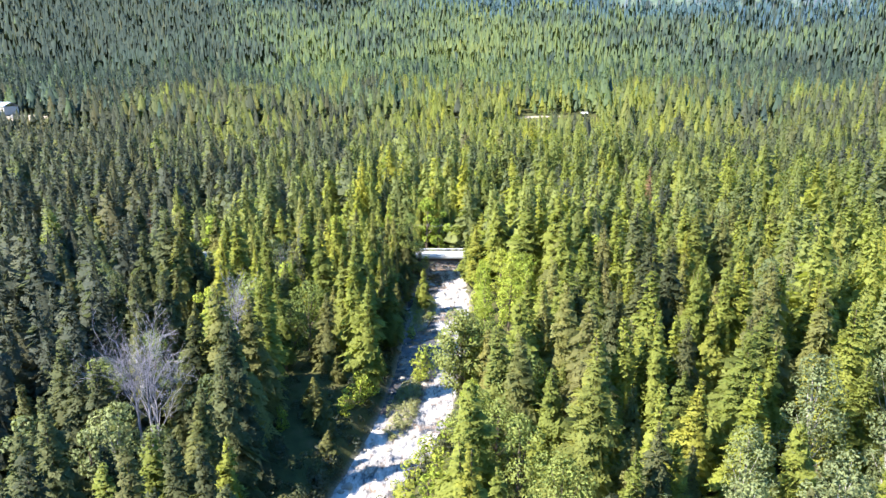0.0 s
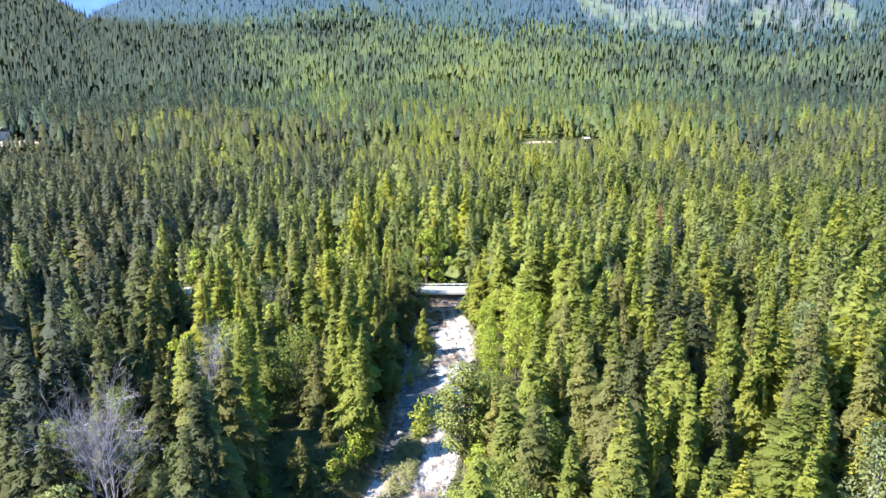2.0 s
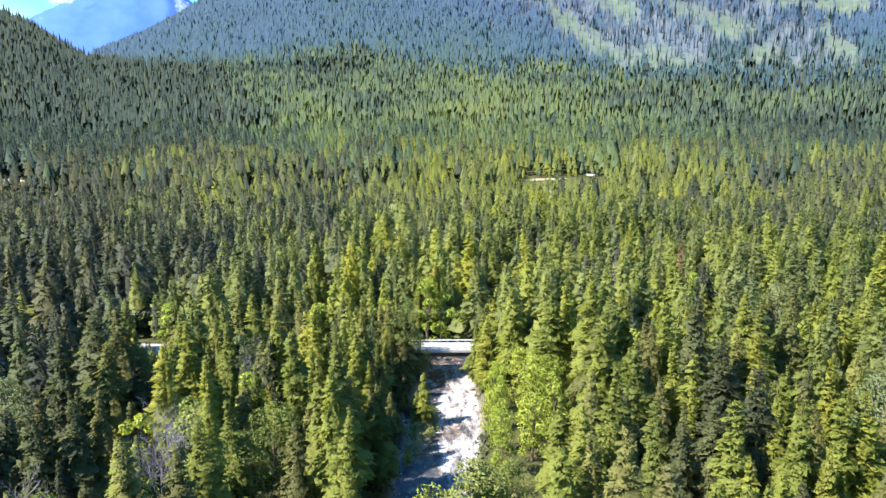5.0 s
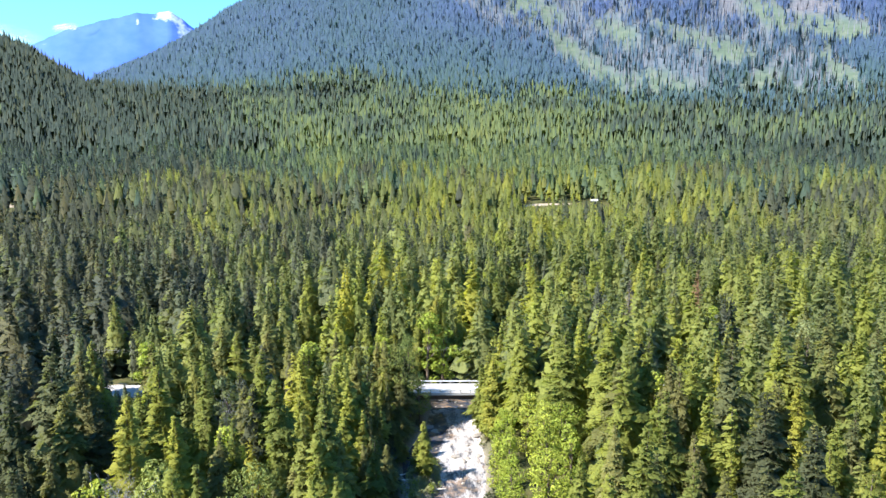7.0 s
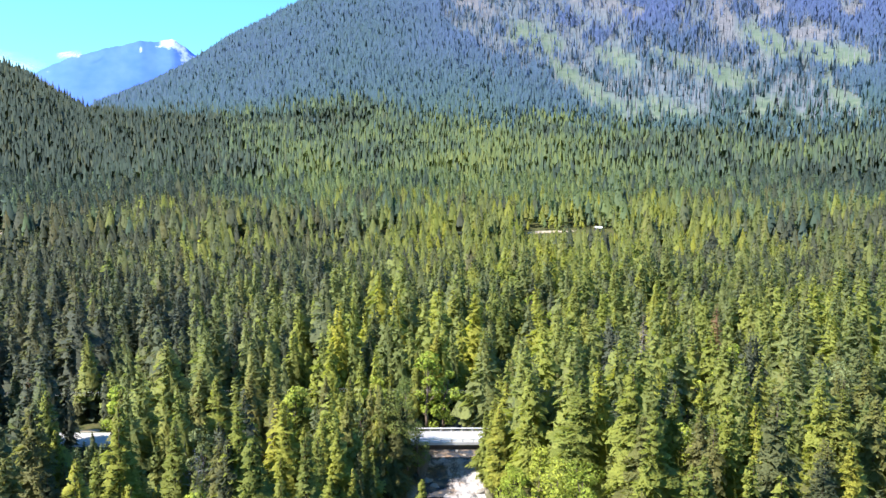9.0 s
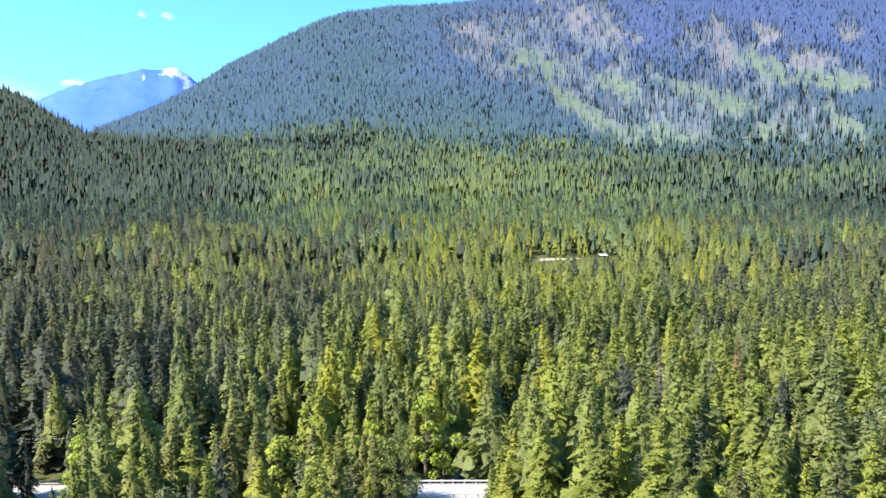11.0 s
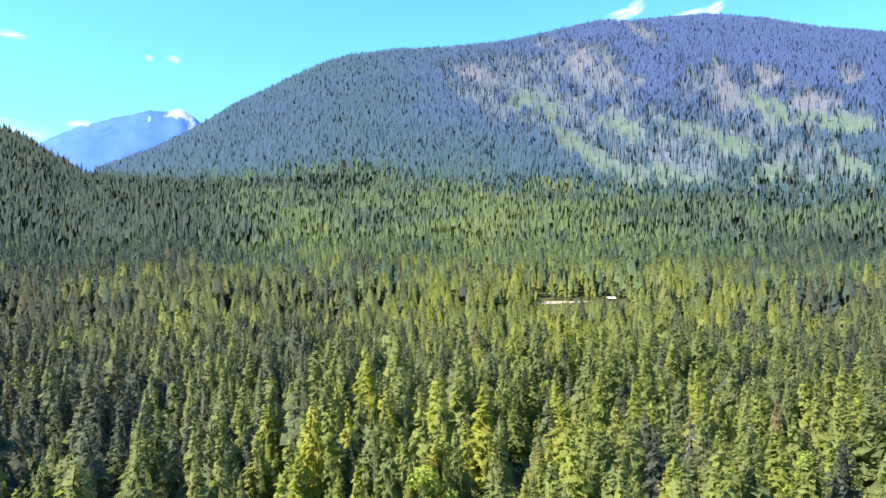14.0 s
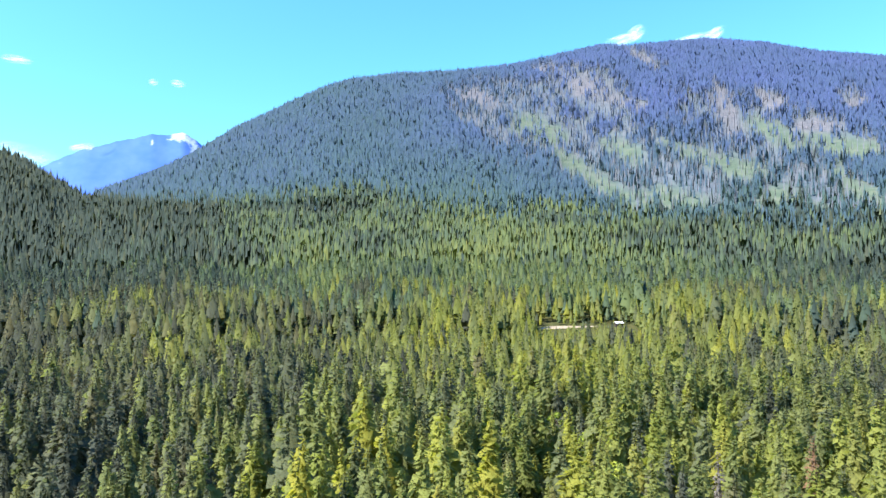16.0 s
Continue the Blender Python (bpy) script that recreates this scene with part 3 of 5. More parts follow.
ALDER_AT = [(-31, 127, 15, 1), (-50, 106, 17, 0), (5.5, 91.5, 16, 0), (8, 88.5, 15, 1), (4.2, 95, 12, 1), (12, 99, 18, 1), (-6.4, 187.3, 12.5, 0), (-8.6, 186, 10, 1), (-11.5, 187.5, 14, 1), (-9.5, 200.5, 13, 0), (-14, 186, 11, 0), (10, 80, 18, 0), (5, 88, 13, 1), (9, 112, 13, 0), (9.5, 124, 12, 1), (-39, 127.5, 20, 0), (-38.7, 104.5, 20, 1), (-41.5, 101, 17, 0), (-28.5, 133, 17, 1), (-56, 101, 15, 1), (14, 70, 18, 1)]
FAR_ALDER_AT = [(-58, 82, 16, 0), (-35, 92, 17, 0), (-31, 91.5, 15, 1), (-40, 83, 14, 1), (-48, 80, 15, 0), (7.7, 285, 16, 0), (13.3, 271, 16, 1), (17.7, 243.5, 12, 0), (47.8, 173.5, 16, 1), (-18, 186.5, 12, 0), (6.7, 253, 15, 1), (-44, 172, 15, 0), (30, 222, 14, 1), (-58, 205, 15, 0), (84, 196, 16, 1), (-24, 238, 15, 0)]
FAR_LIME_AT = [(-5.2, 209.5, 18.5, 0), (-1.4, 210, 17, 1), (-6.2, 230, 15, 0), (-3, 233.5, 13, 1), (37.5, 284, 17, 0), (31, 301, 17, 1), (55, 219, 15, 0), (58.5, 215.5, 13, 1), (74.5, 227, 16, 0), (70, 221.5, 14, 1), (36.5, 251, 15, 0), (23.6, 235, 12, 1), (-31, 185.5, 16, 0), (-16, 203.8, 14, 1), (-66, 185.5, 16, 0), (19.7, 217, 15, 1), (40.3, 170.5, 16, 0), (-48, 128, 18, 1), (-35.4, 143, 18, 0)]
RUST_AT = [(75.2, 242.3, 24, 0), (53.6, 236, 22, 1), (46.9, 218, 19, 1), (-84, 186, 17, 0), (-81.5, 182, 15, 0), (-119.5, 467, 26, 0), (27, 196.5, 13, 1)]
LIME_AT = [(4.6, 101, 12, 0), (5.5, 107, 12, 1), (6.5, 114, 12, 0), (6.2, 121, 11, 1), (9, 138, 10, 0), (9.5, 146, 11, 1), (10, 154, 12, 0), (10.5, 162, 12, 1), (10, 169, 10, 0), (15, 143, 14, 1), (16, 151, 15, 0), (16.5, 159, 14, 1), (15, 167, 13, 0), (20, 148, 15, 0), (20.5, 156, 15, 1), (8, 132, 9, 1)]
DEAD_AT = [(-43.8, 89.5, 26, 0), (-46, 91.5, 24, 1), (-41.8, 87.5, 22, 1), (-44.5, 93.5, 25, 1), (-37.2, 115, 26, 0), (-38.8, 113, 23, 1), (-39.4, 158, 16, 1)]
CLEARINGS = [(-46, 82, 7, 5), (40, 96, 4, 6), (30, 84, 4, 5), (60, 104, 4, 6), (26, 108, 3.5, 6), (47, 122, 4, 6), (-75, 150, 5, 7), (14, 153, 8, 21), (-22, 112, 6, 18), (-20.5, 100, 6.5, 24), (-26, 112, 6, 20), (-22, 84, 5, 9), (-7, 80, 9.5, 22), (-298, 468, 24, 36), (-84, 202.5, 6, 4.5), (78, 546.5, 22, 5), (112.5, 541, 4.5, 7), (-46, 335, 5.5, 6), (60, 229, 3.5, 6), (69, 322, 5, 4), (-23, 276, 6, 5), (-131, 273, 7, 10), (66, 218, 3, 5), (-5.5, 168, 5, 12)]


def sites(rng, step, keep):
    """A shaken lattice over x, y, thinned by keep(x, y, rng)."""
    x0, x1, y0, y1 = keep[0]
    gx, gy = np.meshgrid(np.arange(x0, x1, step), np.arange(y0, y1, step))
    x = (gx + rng.uniform(-0.46, 0.46, gx.shape) * step).ravel()
    y = (gy + rng.uniform(-0.46, 0.46, gy.shape) * step).ravel()
    ok = keep[1](x, y) & ~open_ground(x, y)
    return x[ok], y[ok]


def stand(name, label, templates, x, y, scale, tint, mat, rng, category="forest", sink=0.3, lift=1.1, shake=0.16, widen=(0.8, 1.15)):
    """Many trees as one piece of forest."""
    z = land(x, y) - sink
    which = rng.integers(0, len(templates), len(x))
    turn = rng.uniform(0, 2 * math.pi, len(x))
    squeeze = rng.uniform(*widen, len(x))
    own = rng.random(len(x))
    vs, fs, ts, os_, ls, ns, base = [], [], [], [], [], [], 0
    for w, (tv, tf, ids, tips) in enumerate(templates):
        tn = soft_normals(tv, rng, lift, shake, ids)
        pick = np.nonzero(which == w)[0]
        if not len(pick):
            continue
        c, s = np.cos(turn[pick])[:, None], np.sin(turn[pick])[:, None]
        k = (scale[pick] * squeeze[pick])[:, None]
        px = (tv[None, :, 0] * c - tv[None, :, 1] * s) * k + x[pick][:, None]
        py = (tv[None, :, 0] * s + tv[None, :, 1] * c) * k + y[pick][:, None]
        pz = tv[None, :, 2] * scale[pick][:, None] + z[pick][:, None]
        vs.append(np.stack([px, py, pz], -1).reshape(-1, 3))
        fs.append((tf[None] + (np.arange(len(pick)) * len(tv))[:, None, None]).reshape(-1, 3) + base)
        ns.append(np.stack([tn[None, :, 0] * c - tn[None, :, 1] * s, tn[None, :, 0] * s + tn[None, :, 1] * c, np.repeat(tn[None, :, 2], len(pick), 0)], -1).reshape(-1, 3))
        ts.append(np.repeat(tint[pick], len(tv)))
        os_.append(np.repeat(own[pick], len(tv)))
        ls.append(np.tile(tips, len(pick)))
        base += len(pick) * len(tv)
    me = mesh_of(name, np.concatenate(vs), np.concatenate(fs), mat, False, {"tint": np.concatenate(ts), "own": np.concatenate(os_), "leaf": np.concatenate(ls)}, np.concatenate(ns))
    return tagged(new(name, me), label, category, kind="stuff")


# x, y, radius of clumps of dark trees
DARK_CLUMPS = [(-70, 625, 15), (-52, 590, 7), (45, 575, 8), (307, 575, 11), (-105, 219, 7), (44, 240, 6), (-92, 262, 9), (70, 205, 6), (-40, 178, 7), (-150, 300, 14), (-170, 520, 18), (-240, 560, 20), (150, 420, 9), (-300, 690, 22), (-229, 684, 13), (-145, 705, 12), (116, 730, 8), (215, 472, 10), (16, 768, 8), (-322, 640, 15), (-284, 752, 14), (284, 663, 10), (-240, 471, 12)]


def patch_tint(x, y, rng, spread=0.14):
    t = 0.48 + 0.2 * lump(x, y, 45, 11.0) + 0.18 * lump(x, y, 13, 3.0) - np.where(x < 0, 0.17, 0.08) * np.clip(-x / 60, -1, 1) + rng.normal(0, spread, len(x))
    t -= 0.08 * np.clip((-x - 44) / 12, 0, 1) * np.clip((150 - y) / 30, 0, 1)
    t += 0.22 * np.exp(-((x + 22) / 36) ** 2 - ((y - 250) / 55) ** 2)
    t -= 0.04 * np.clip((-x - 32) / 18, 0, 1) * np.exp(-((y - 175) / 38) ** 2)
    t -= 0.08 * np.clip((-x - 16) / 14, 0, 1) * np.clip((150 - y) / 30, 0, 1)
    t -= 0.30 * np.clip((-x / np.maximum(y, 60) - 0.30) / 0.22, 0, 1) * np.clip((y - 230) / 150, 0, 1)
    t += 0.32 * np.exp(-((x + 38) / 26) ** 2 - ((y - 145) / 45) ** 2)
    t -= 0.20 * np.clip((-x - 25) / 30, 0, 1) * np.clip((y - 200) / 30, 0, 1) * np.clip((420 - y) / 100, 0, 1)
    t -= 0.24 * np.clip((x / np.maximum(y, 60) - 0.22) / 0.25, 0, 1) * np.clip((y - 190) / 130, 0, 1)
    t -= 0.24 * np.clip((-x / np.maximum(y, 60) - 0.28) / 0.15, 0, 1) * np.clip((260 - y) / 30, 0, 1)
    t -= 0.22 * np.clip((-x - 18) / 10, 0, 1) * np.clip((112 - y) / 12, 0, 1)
    t -= 0.10 * np.clip((x - 22) / 16, 0, 1) * np.clip((120 - y) / 20, 0, 1)
    t -= 0.07 * np.clip((y - 225) / 60, 0, 1) * np.clip((480 - y) / 60, 0, 1)
    t -= 0.30 * np.clip((lump(x, y, 6.5, 14.0) - 0.38) / 0.12, 0, 1)
    t += 0.12 * np.clip((lump(x, y, 8.0, 21.0) - 0.30) / 0.12, 0, 1)
    return np.clip(t, 0.02, 0.98)


def clumped(x, y, t):
    """The same tints, with the clumps of dark trees let in."""
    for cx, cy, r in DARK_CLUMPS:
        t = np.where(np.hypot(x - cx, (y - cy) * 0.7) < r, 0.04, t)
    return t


NEAR_BOX = (-62, 72, 52, 166)      # stretch along the creek in which each tree is a thing of its own
NEAR_COUNT = 300
SUN_STEP = 5.7
rng = np.random.default_rng(7)


def fan(x, y, half=39.0, back=-25.0):
    """Roughly what lies ahead of the walk."""
    return np.abs(np.degrees(np.arctan2(x, y - back))) < half


def valley(x, y):
    return ((y > 46) & (polar(x, y)[0] < 520) & fan(x, y)) | ((y > -70) & (y <= 46) & (np.abs(x) < 110))


def lane(x, y, h):
    """Heights, with low growth in the gap that opens to the road's shoulder."""
    ahead, aside = (x + 78) * 0.48 - (y - 197) * 0.88, np.abs((x + 78) * 0.88 + (y - 197) * 0.48)
    return np.where((aside < 3.2) & (ahead > 0) & (ahead < 55), np.clip(1.2 + 0.36 * ahead, 2, h), h)


vx, vy = sites(rng, SUN_STEP, ((-420, 420, -70, 640), lambda x, y: valley(x, y)))
thin = rng.random(len(vx)) > np.where(vy > 300, 0.04, 0.10) + 0.22 * (lump(vx, vy, 9, 8.0) > 0.42)
vx, vy = vx[thin], vy[thin]
vh = np.clip(21.0 + 3.0 * lump(vx, vy, 34, 2.0) + 2.0 * lump(vx, vy, 13, 6.0) + rng.normal(0, 4.4, len(vx)), 9, 34)
# young low growth below the gravel yard, and on the brow below the sandy strip
young = (((vx + 268) / 52) ** 2 + ((vy - 420) / 40) ** 2 < 1)
vh = np.where(young, vh * 0.55, vh)
back = (vx > 54) & (vx < 122) & (vy > 548) & (vy < 568)
vh = np.where(back, np.minimum(vh, 4.0 + 0.8 * (vy - 548)), vh)
brow = (vx > 54) & (vx < 120) & (vy > 500) & (vy < 545)
vh = np.where(brow, np.clip(29.2 + 0.075 * (547 - vy) - land(vx, vy) + rng.uniform(-0.8, 0.8, len(vx)), 2.4, vh), vh)
vh = lane(vx, vy, vh)
# the lower trees of the creek's west bank, which let the sun on to the water and the bar
bank = (vx > -36) & (vx < -8) & (vy > 140) & (vy < 197)
vh = np.where(bank, np.clip(-vx / 0.85 - 4.5, 6, vh), vh)
bank = (vx > -36) & (vx < -8) & (np.abs(vy - 131.7 - 0.42 * vx) < 4.5)
vh = np.where(bank, np.clip((-vx - 7) / 0.85 - 2, 6, vh), vh)
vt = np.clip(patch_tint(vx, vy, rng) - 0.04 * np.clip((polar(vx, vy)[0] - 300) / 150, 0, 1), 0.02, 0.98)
vt = clumped(vx, vy, vt)
in_box = (vx > NEAR_BOX[0]) & (vx < NEAR_BOX[1]) & (vy > NEAR_BOX[2]) & (vy < NEAR_BOX[3])
order = np.nonzero(in_box)[0]
order = order[np.argsort(np.hypot(vx[order] - 0, vy[order] - 85))][:NEAR_COUNT]
single = np.zeros(len(vx), bool)
single[order] = True
seen = (vy > 46) & (np.abs(vx) < np.maximum(0.70 * vy + 6, 60))
lod1 = ~single & seen & (vy < 345)
lod2 = ~single & seen & (vy >= 345) & (vy < 430)
lod3 = ~single & ~lod1 & ~lod2


def shapes(seed, branches, twigs, wide, core, fill, heart):
    return [conifer(np.random.default_rng(seed + i), 24, (4.3, 4.8, 3.9, 5.0, 4.5, 3.6)[i], branches, twigs, wide=wide, ragged=0.55, fill=fill, core=core, heart=heart, power=(0.80, 0.92, 0.74, 0.98, 0.86, 0.70)[i], base=(0.12, 0.16, 0.12, 0.10, 0.18, 0.14)[i], droop=(0.35, 0.25, 0.5, 0.4, 0.2, 0.45)[i]) for i in range(6)]


far = [cone_tree(np.random.default_rng(60 + i), 22, (3.2, 3.6, 2.9, 3.4)[i]) for i in range(4)]
light = [conifer(np.random.default_rng(140 + i), 24, (4.2, 4.7, 3.8, 4.4)[i], 28, 0, wide=0.48, core=6, ragged=0.5, fill=0.64, heart=0.34, power=(0.85, 0.95, 0.8, 1.0)[i], base=0.2) for i in range(4)]
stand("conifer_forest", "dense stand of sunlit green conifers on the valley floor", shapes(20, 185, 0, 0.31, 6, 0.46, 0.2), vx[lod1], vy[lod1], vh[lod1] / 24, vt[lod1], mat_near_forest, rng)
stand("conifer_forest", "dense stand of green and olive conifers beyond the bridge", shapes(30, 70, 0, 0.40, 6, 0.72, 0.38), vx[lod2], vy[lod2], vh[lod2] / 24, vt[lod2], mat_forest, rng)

ux, uy = sites(rng, 7.2, ((-170, 170, 56, 330), lambda x, y: (np.abs(x) < 0.62 * y + 6) & ((x > 0) | (y > 150)) & (lump(x, y, 21, 3.3) > -0.45)))
stand("young_conifers", "young green conifers growing between the taller trees", shapes(40, 84, 0, 0.40, 5, 0.34, 0.15), ux, uy, lane(ux, uy, rng.uniform(9, 15, len(ux))) / 24, np.clip(patch_tint(ux, uy, rng) + 0.12, 0, 1), mat_near_forest, rng, widen=(1.1, 1.5))


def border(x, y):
    """True beyond the wavering line at which the slope forest with haze in its colour begins."""
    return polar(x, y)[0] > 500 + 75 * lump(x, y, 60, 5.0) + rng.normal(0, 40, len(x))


beyond = border(vx, vy)
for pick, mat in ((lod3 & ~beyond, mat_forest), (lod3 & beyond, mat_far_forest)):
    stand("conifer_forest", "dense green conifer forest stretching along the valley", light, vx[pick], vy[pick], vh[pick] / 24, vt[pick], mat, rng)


def line_of_firs(x, y):
    """Distance at which the green lower forest gives way to the haze-blue firs."""
    az = polar(x, y)[1]
    return 985 + 70 * lump(x, y, 70, 3.0) + np.clip(az, -10, 25) * -4.5 + 330 * np.clip((-25 - az) / 4, 0, 1)


def slope_area(x, y):
    d, az = polar(x, y)
    return (d >= 515) & (d + rng.normal(0, 45, d.shape) < line_of_firs(x, y)) & (np.abs(az) < 46)


sx, sy = sites(rng, 5.3, ((-1000, 860, 380, 1300), slope_area))
sd2, saz = polar(sx, sy)
sh = np.clip(21.5 + 3.5 * lump(sx, sy, 55, 4.0) + rng.normal(0, 3.6, len(sx)), 10, 33)
# tint drops left for the hill's shade, with distance and rightwards for haze
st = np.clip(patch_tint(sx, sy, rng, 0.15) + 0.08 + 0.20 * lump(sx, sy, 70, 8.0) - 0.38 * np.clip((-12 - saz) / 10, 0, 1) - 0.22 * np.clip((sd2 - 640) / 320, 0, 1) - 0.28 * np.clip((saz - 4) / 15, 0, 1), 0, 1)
st = clumped(sx, sy, st)
low = [cone_tree(np.random.default_rng(70 + i), 22, (3.2, 3.6, 2.9)[i], 2, 3) for i in range(3)]
slim = [cone_tree(np.random.default_rng(150 + i), 24, (3.3, 3.7, 3.0, 3.5)[i], 3, 5) for i in range(4)]
over = border(sx, sy)
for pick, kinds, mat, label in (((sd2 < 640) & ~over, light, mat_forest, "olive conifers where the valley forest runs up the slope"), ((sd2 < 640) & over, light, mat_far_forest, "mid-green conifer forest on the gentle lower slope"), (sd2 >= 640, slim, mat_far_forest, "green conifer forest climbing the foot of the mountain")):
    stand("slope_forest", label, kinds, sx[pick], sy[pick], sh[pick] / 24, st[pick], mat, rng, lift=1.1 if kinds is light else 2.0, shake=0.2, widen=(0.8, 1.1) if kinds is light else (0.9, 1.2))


def mountain_area(x, y):
    d, az = polar(x, y)
    r = np.interp(az, CREST_A, CREST_R)
    r = np.where(az < -28, 1250, r + 40)
    return (d + rng.normal(0, 45, d.shape) >= line_of_firs(x, y)) & (d < r) & (np.abs(az) < 42)


mx, my = sites(rng, 5.3, ((-1700, 1700, 700, 2620), mountain_area))
inside, open_brush, bare, s_up, wob = burnt(mx, my)
roll = rng.random(len(mx))
md, maz = polar(mx, my)
crown_share = 1 - inside * np.clip(0.84 + 0.30 * wob, 0.45, 0.95)
crown_share = crown_share * (1 - 0.85 * np.maximum(open_brush, bare * 0.9))
live = roll < crown_share
snag = ~live & (inside > 0.1) & (rng.random(len(mx)) < 0.42 * (1 - 0.70 * open_brush) * (1 - 0.35 * bare))
mh = np.clip(20 + rng.normal(0, 3.2, len(mx)), 8, 32)
# tint climbs with height and to the right, adding more haze blue
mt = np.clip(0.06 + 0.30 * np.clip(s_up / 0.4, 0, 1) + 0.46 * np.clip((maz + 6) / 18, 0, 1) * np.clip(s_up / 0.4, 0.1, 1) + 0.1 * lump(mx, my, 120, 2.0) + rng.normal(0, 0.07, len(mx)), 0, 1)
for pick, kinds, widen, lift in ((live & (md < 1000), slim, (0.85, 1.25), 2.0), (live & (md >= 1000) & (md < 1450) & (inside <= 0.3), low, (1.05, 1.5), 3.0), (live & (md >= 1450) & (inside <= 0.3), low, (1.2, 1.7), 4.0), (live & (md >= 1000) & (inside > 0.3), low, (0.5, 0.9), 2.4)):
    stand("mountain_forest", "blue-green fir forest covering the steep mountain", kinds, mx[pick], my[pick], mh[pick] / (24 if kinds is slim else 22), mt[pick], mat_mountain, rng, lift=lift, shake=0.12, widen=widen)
spike = [cone_tree(np.random.default_rng(80 + i), 20, 0.8, 1, 3) for i in range(3)]
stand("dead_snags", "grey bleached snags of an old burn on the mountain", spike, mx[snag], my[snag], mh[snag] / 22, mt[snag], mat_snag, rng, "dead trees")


# far around, outside the walk's view, a thinner wood closes the place
def around(x, y):
    d, az = polar(x, y)
    return (d < 900) & ~(valley(x, y)) & ~((d >= 515) & (np.abs(az) < 46)) & (np.hypot(x, y + 0) > 30)


ox, oy = sites(rng, 24.0, ((-900, 900, -800, 700), around))
stand("conifer_forest", "green conifer forest around the valley", far, ox, oy, np.clip(rng.normal(1.05, 0.12, len(ox)), 0.6, 1.4), patch_tint(ox, oy, rng), mat_forest, rng)


# ---- single conifers beside the creek ----
def conifer_kind(tag, label, crown_mat, height, radius, seed, branches=150, droop=0.35, wide=0.36, ragged=0.68, base=0.10, power=0.8):
    r = np.random.default_rng(seed)
    v, f, ids, tips = conifer(r, height, radius, branches, 4, base, ragged, droop, 6, wide, power)
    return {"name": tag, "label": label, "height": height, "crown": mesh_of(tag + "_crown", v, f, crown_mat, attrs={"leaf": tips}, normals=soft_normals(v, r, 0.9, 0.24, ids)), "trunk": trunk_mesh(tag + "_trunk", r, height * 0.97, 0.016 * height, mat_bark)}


def plant(kind, x, y, height, turn=0.0, squeeze=1.0, group="conifers beside the creek", category="conifer", label=""):
    k = height / kind["height"]
    root = new(kind["name"])
    root.empty_display_size = 0.5
    root.matrix_basis = Matrix.LocRotScale((x, y, float(land(x, y)) - 0.25), Euler((0.035 * math.sin(7 * x + y), 0.035 * math.cos(5 * y - x), turn)), (k * squeeze * (1 + 0.13 * math.sin(3 * x + 2 * y)), k * squeeze * (1 + 0.13 * math.cos(4 * y - x)), k))
    part("trunk", kind["trunk"], root)
    part("crown", kind["crown"], root)
    return tagged(root, label or kind["label"], category, group)


SPRUCE = [conifer_kind("spruce_tree", "dark green spruce with drooping branches on the creek flat", mat_spruce, 24, 4.3 + 0.35 * i, 100 + i, 160, 0.45, power=(0.8, 0.9, 0.85)[i]) for i in range(3)]
# darker copy of the spruce that carries shade in its needle colour
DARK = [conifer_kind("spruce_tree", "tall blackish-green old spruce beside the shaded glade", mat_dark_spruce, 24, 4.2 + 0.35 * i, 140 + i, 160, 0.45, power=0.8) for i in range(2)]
FIR = [conifer_kind("fir_tree", "bright green narrow fir in the valley forest", mat_fir, 24, 4.0 + 0.3 * i, 110 + i, 160, 0.25, power=(0.8, 0.72, 0.88, 0.95)[i]) for i in range(4)]
LARCH = [conifer_kind("larch_tree", "yellow-green feathery larch in the valley forest", mat_larch, 24, 4.0 + 0.35 * i, 120 + i, 160, 0.15, 0.30, 0.6, power=(0.78, 0.85, 0.9)[i]) for i in range(3)]
RUST = conifer_kind("fir_tree", "rust-brown dying fir among green conifers", mat_rust, 24, 2.3, 131, 90, 0.3, 0.3, 0.7)
for i in np.nonzero(single)[0]:
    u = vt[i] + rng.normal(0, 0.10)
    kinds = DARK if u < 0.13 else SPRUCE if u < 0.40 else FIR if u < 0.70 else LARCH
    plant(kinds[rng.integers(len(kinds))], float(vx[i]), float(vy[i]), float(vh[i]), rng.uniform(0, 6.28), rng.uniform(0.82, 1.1))

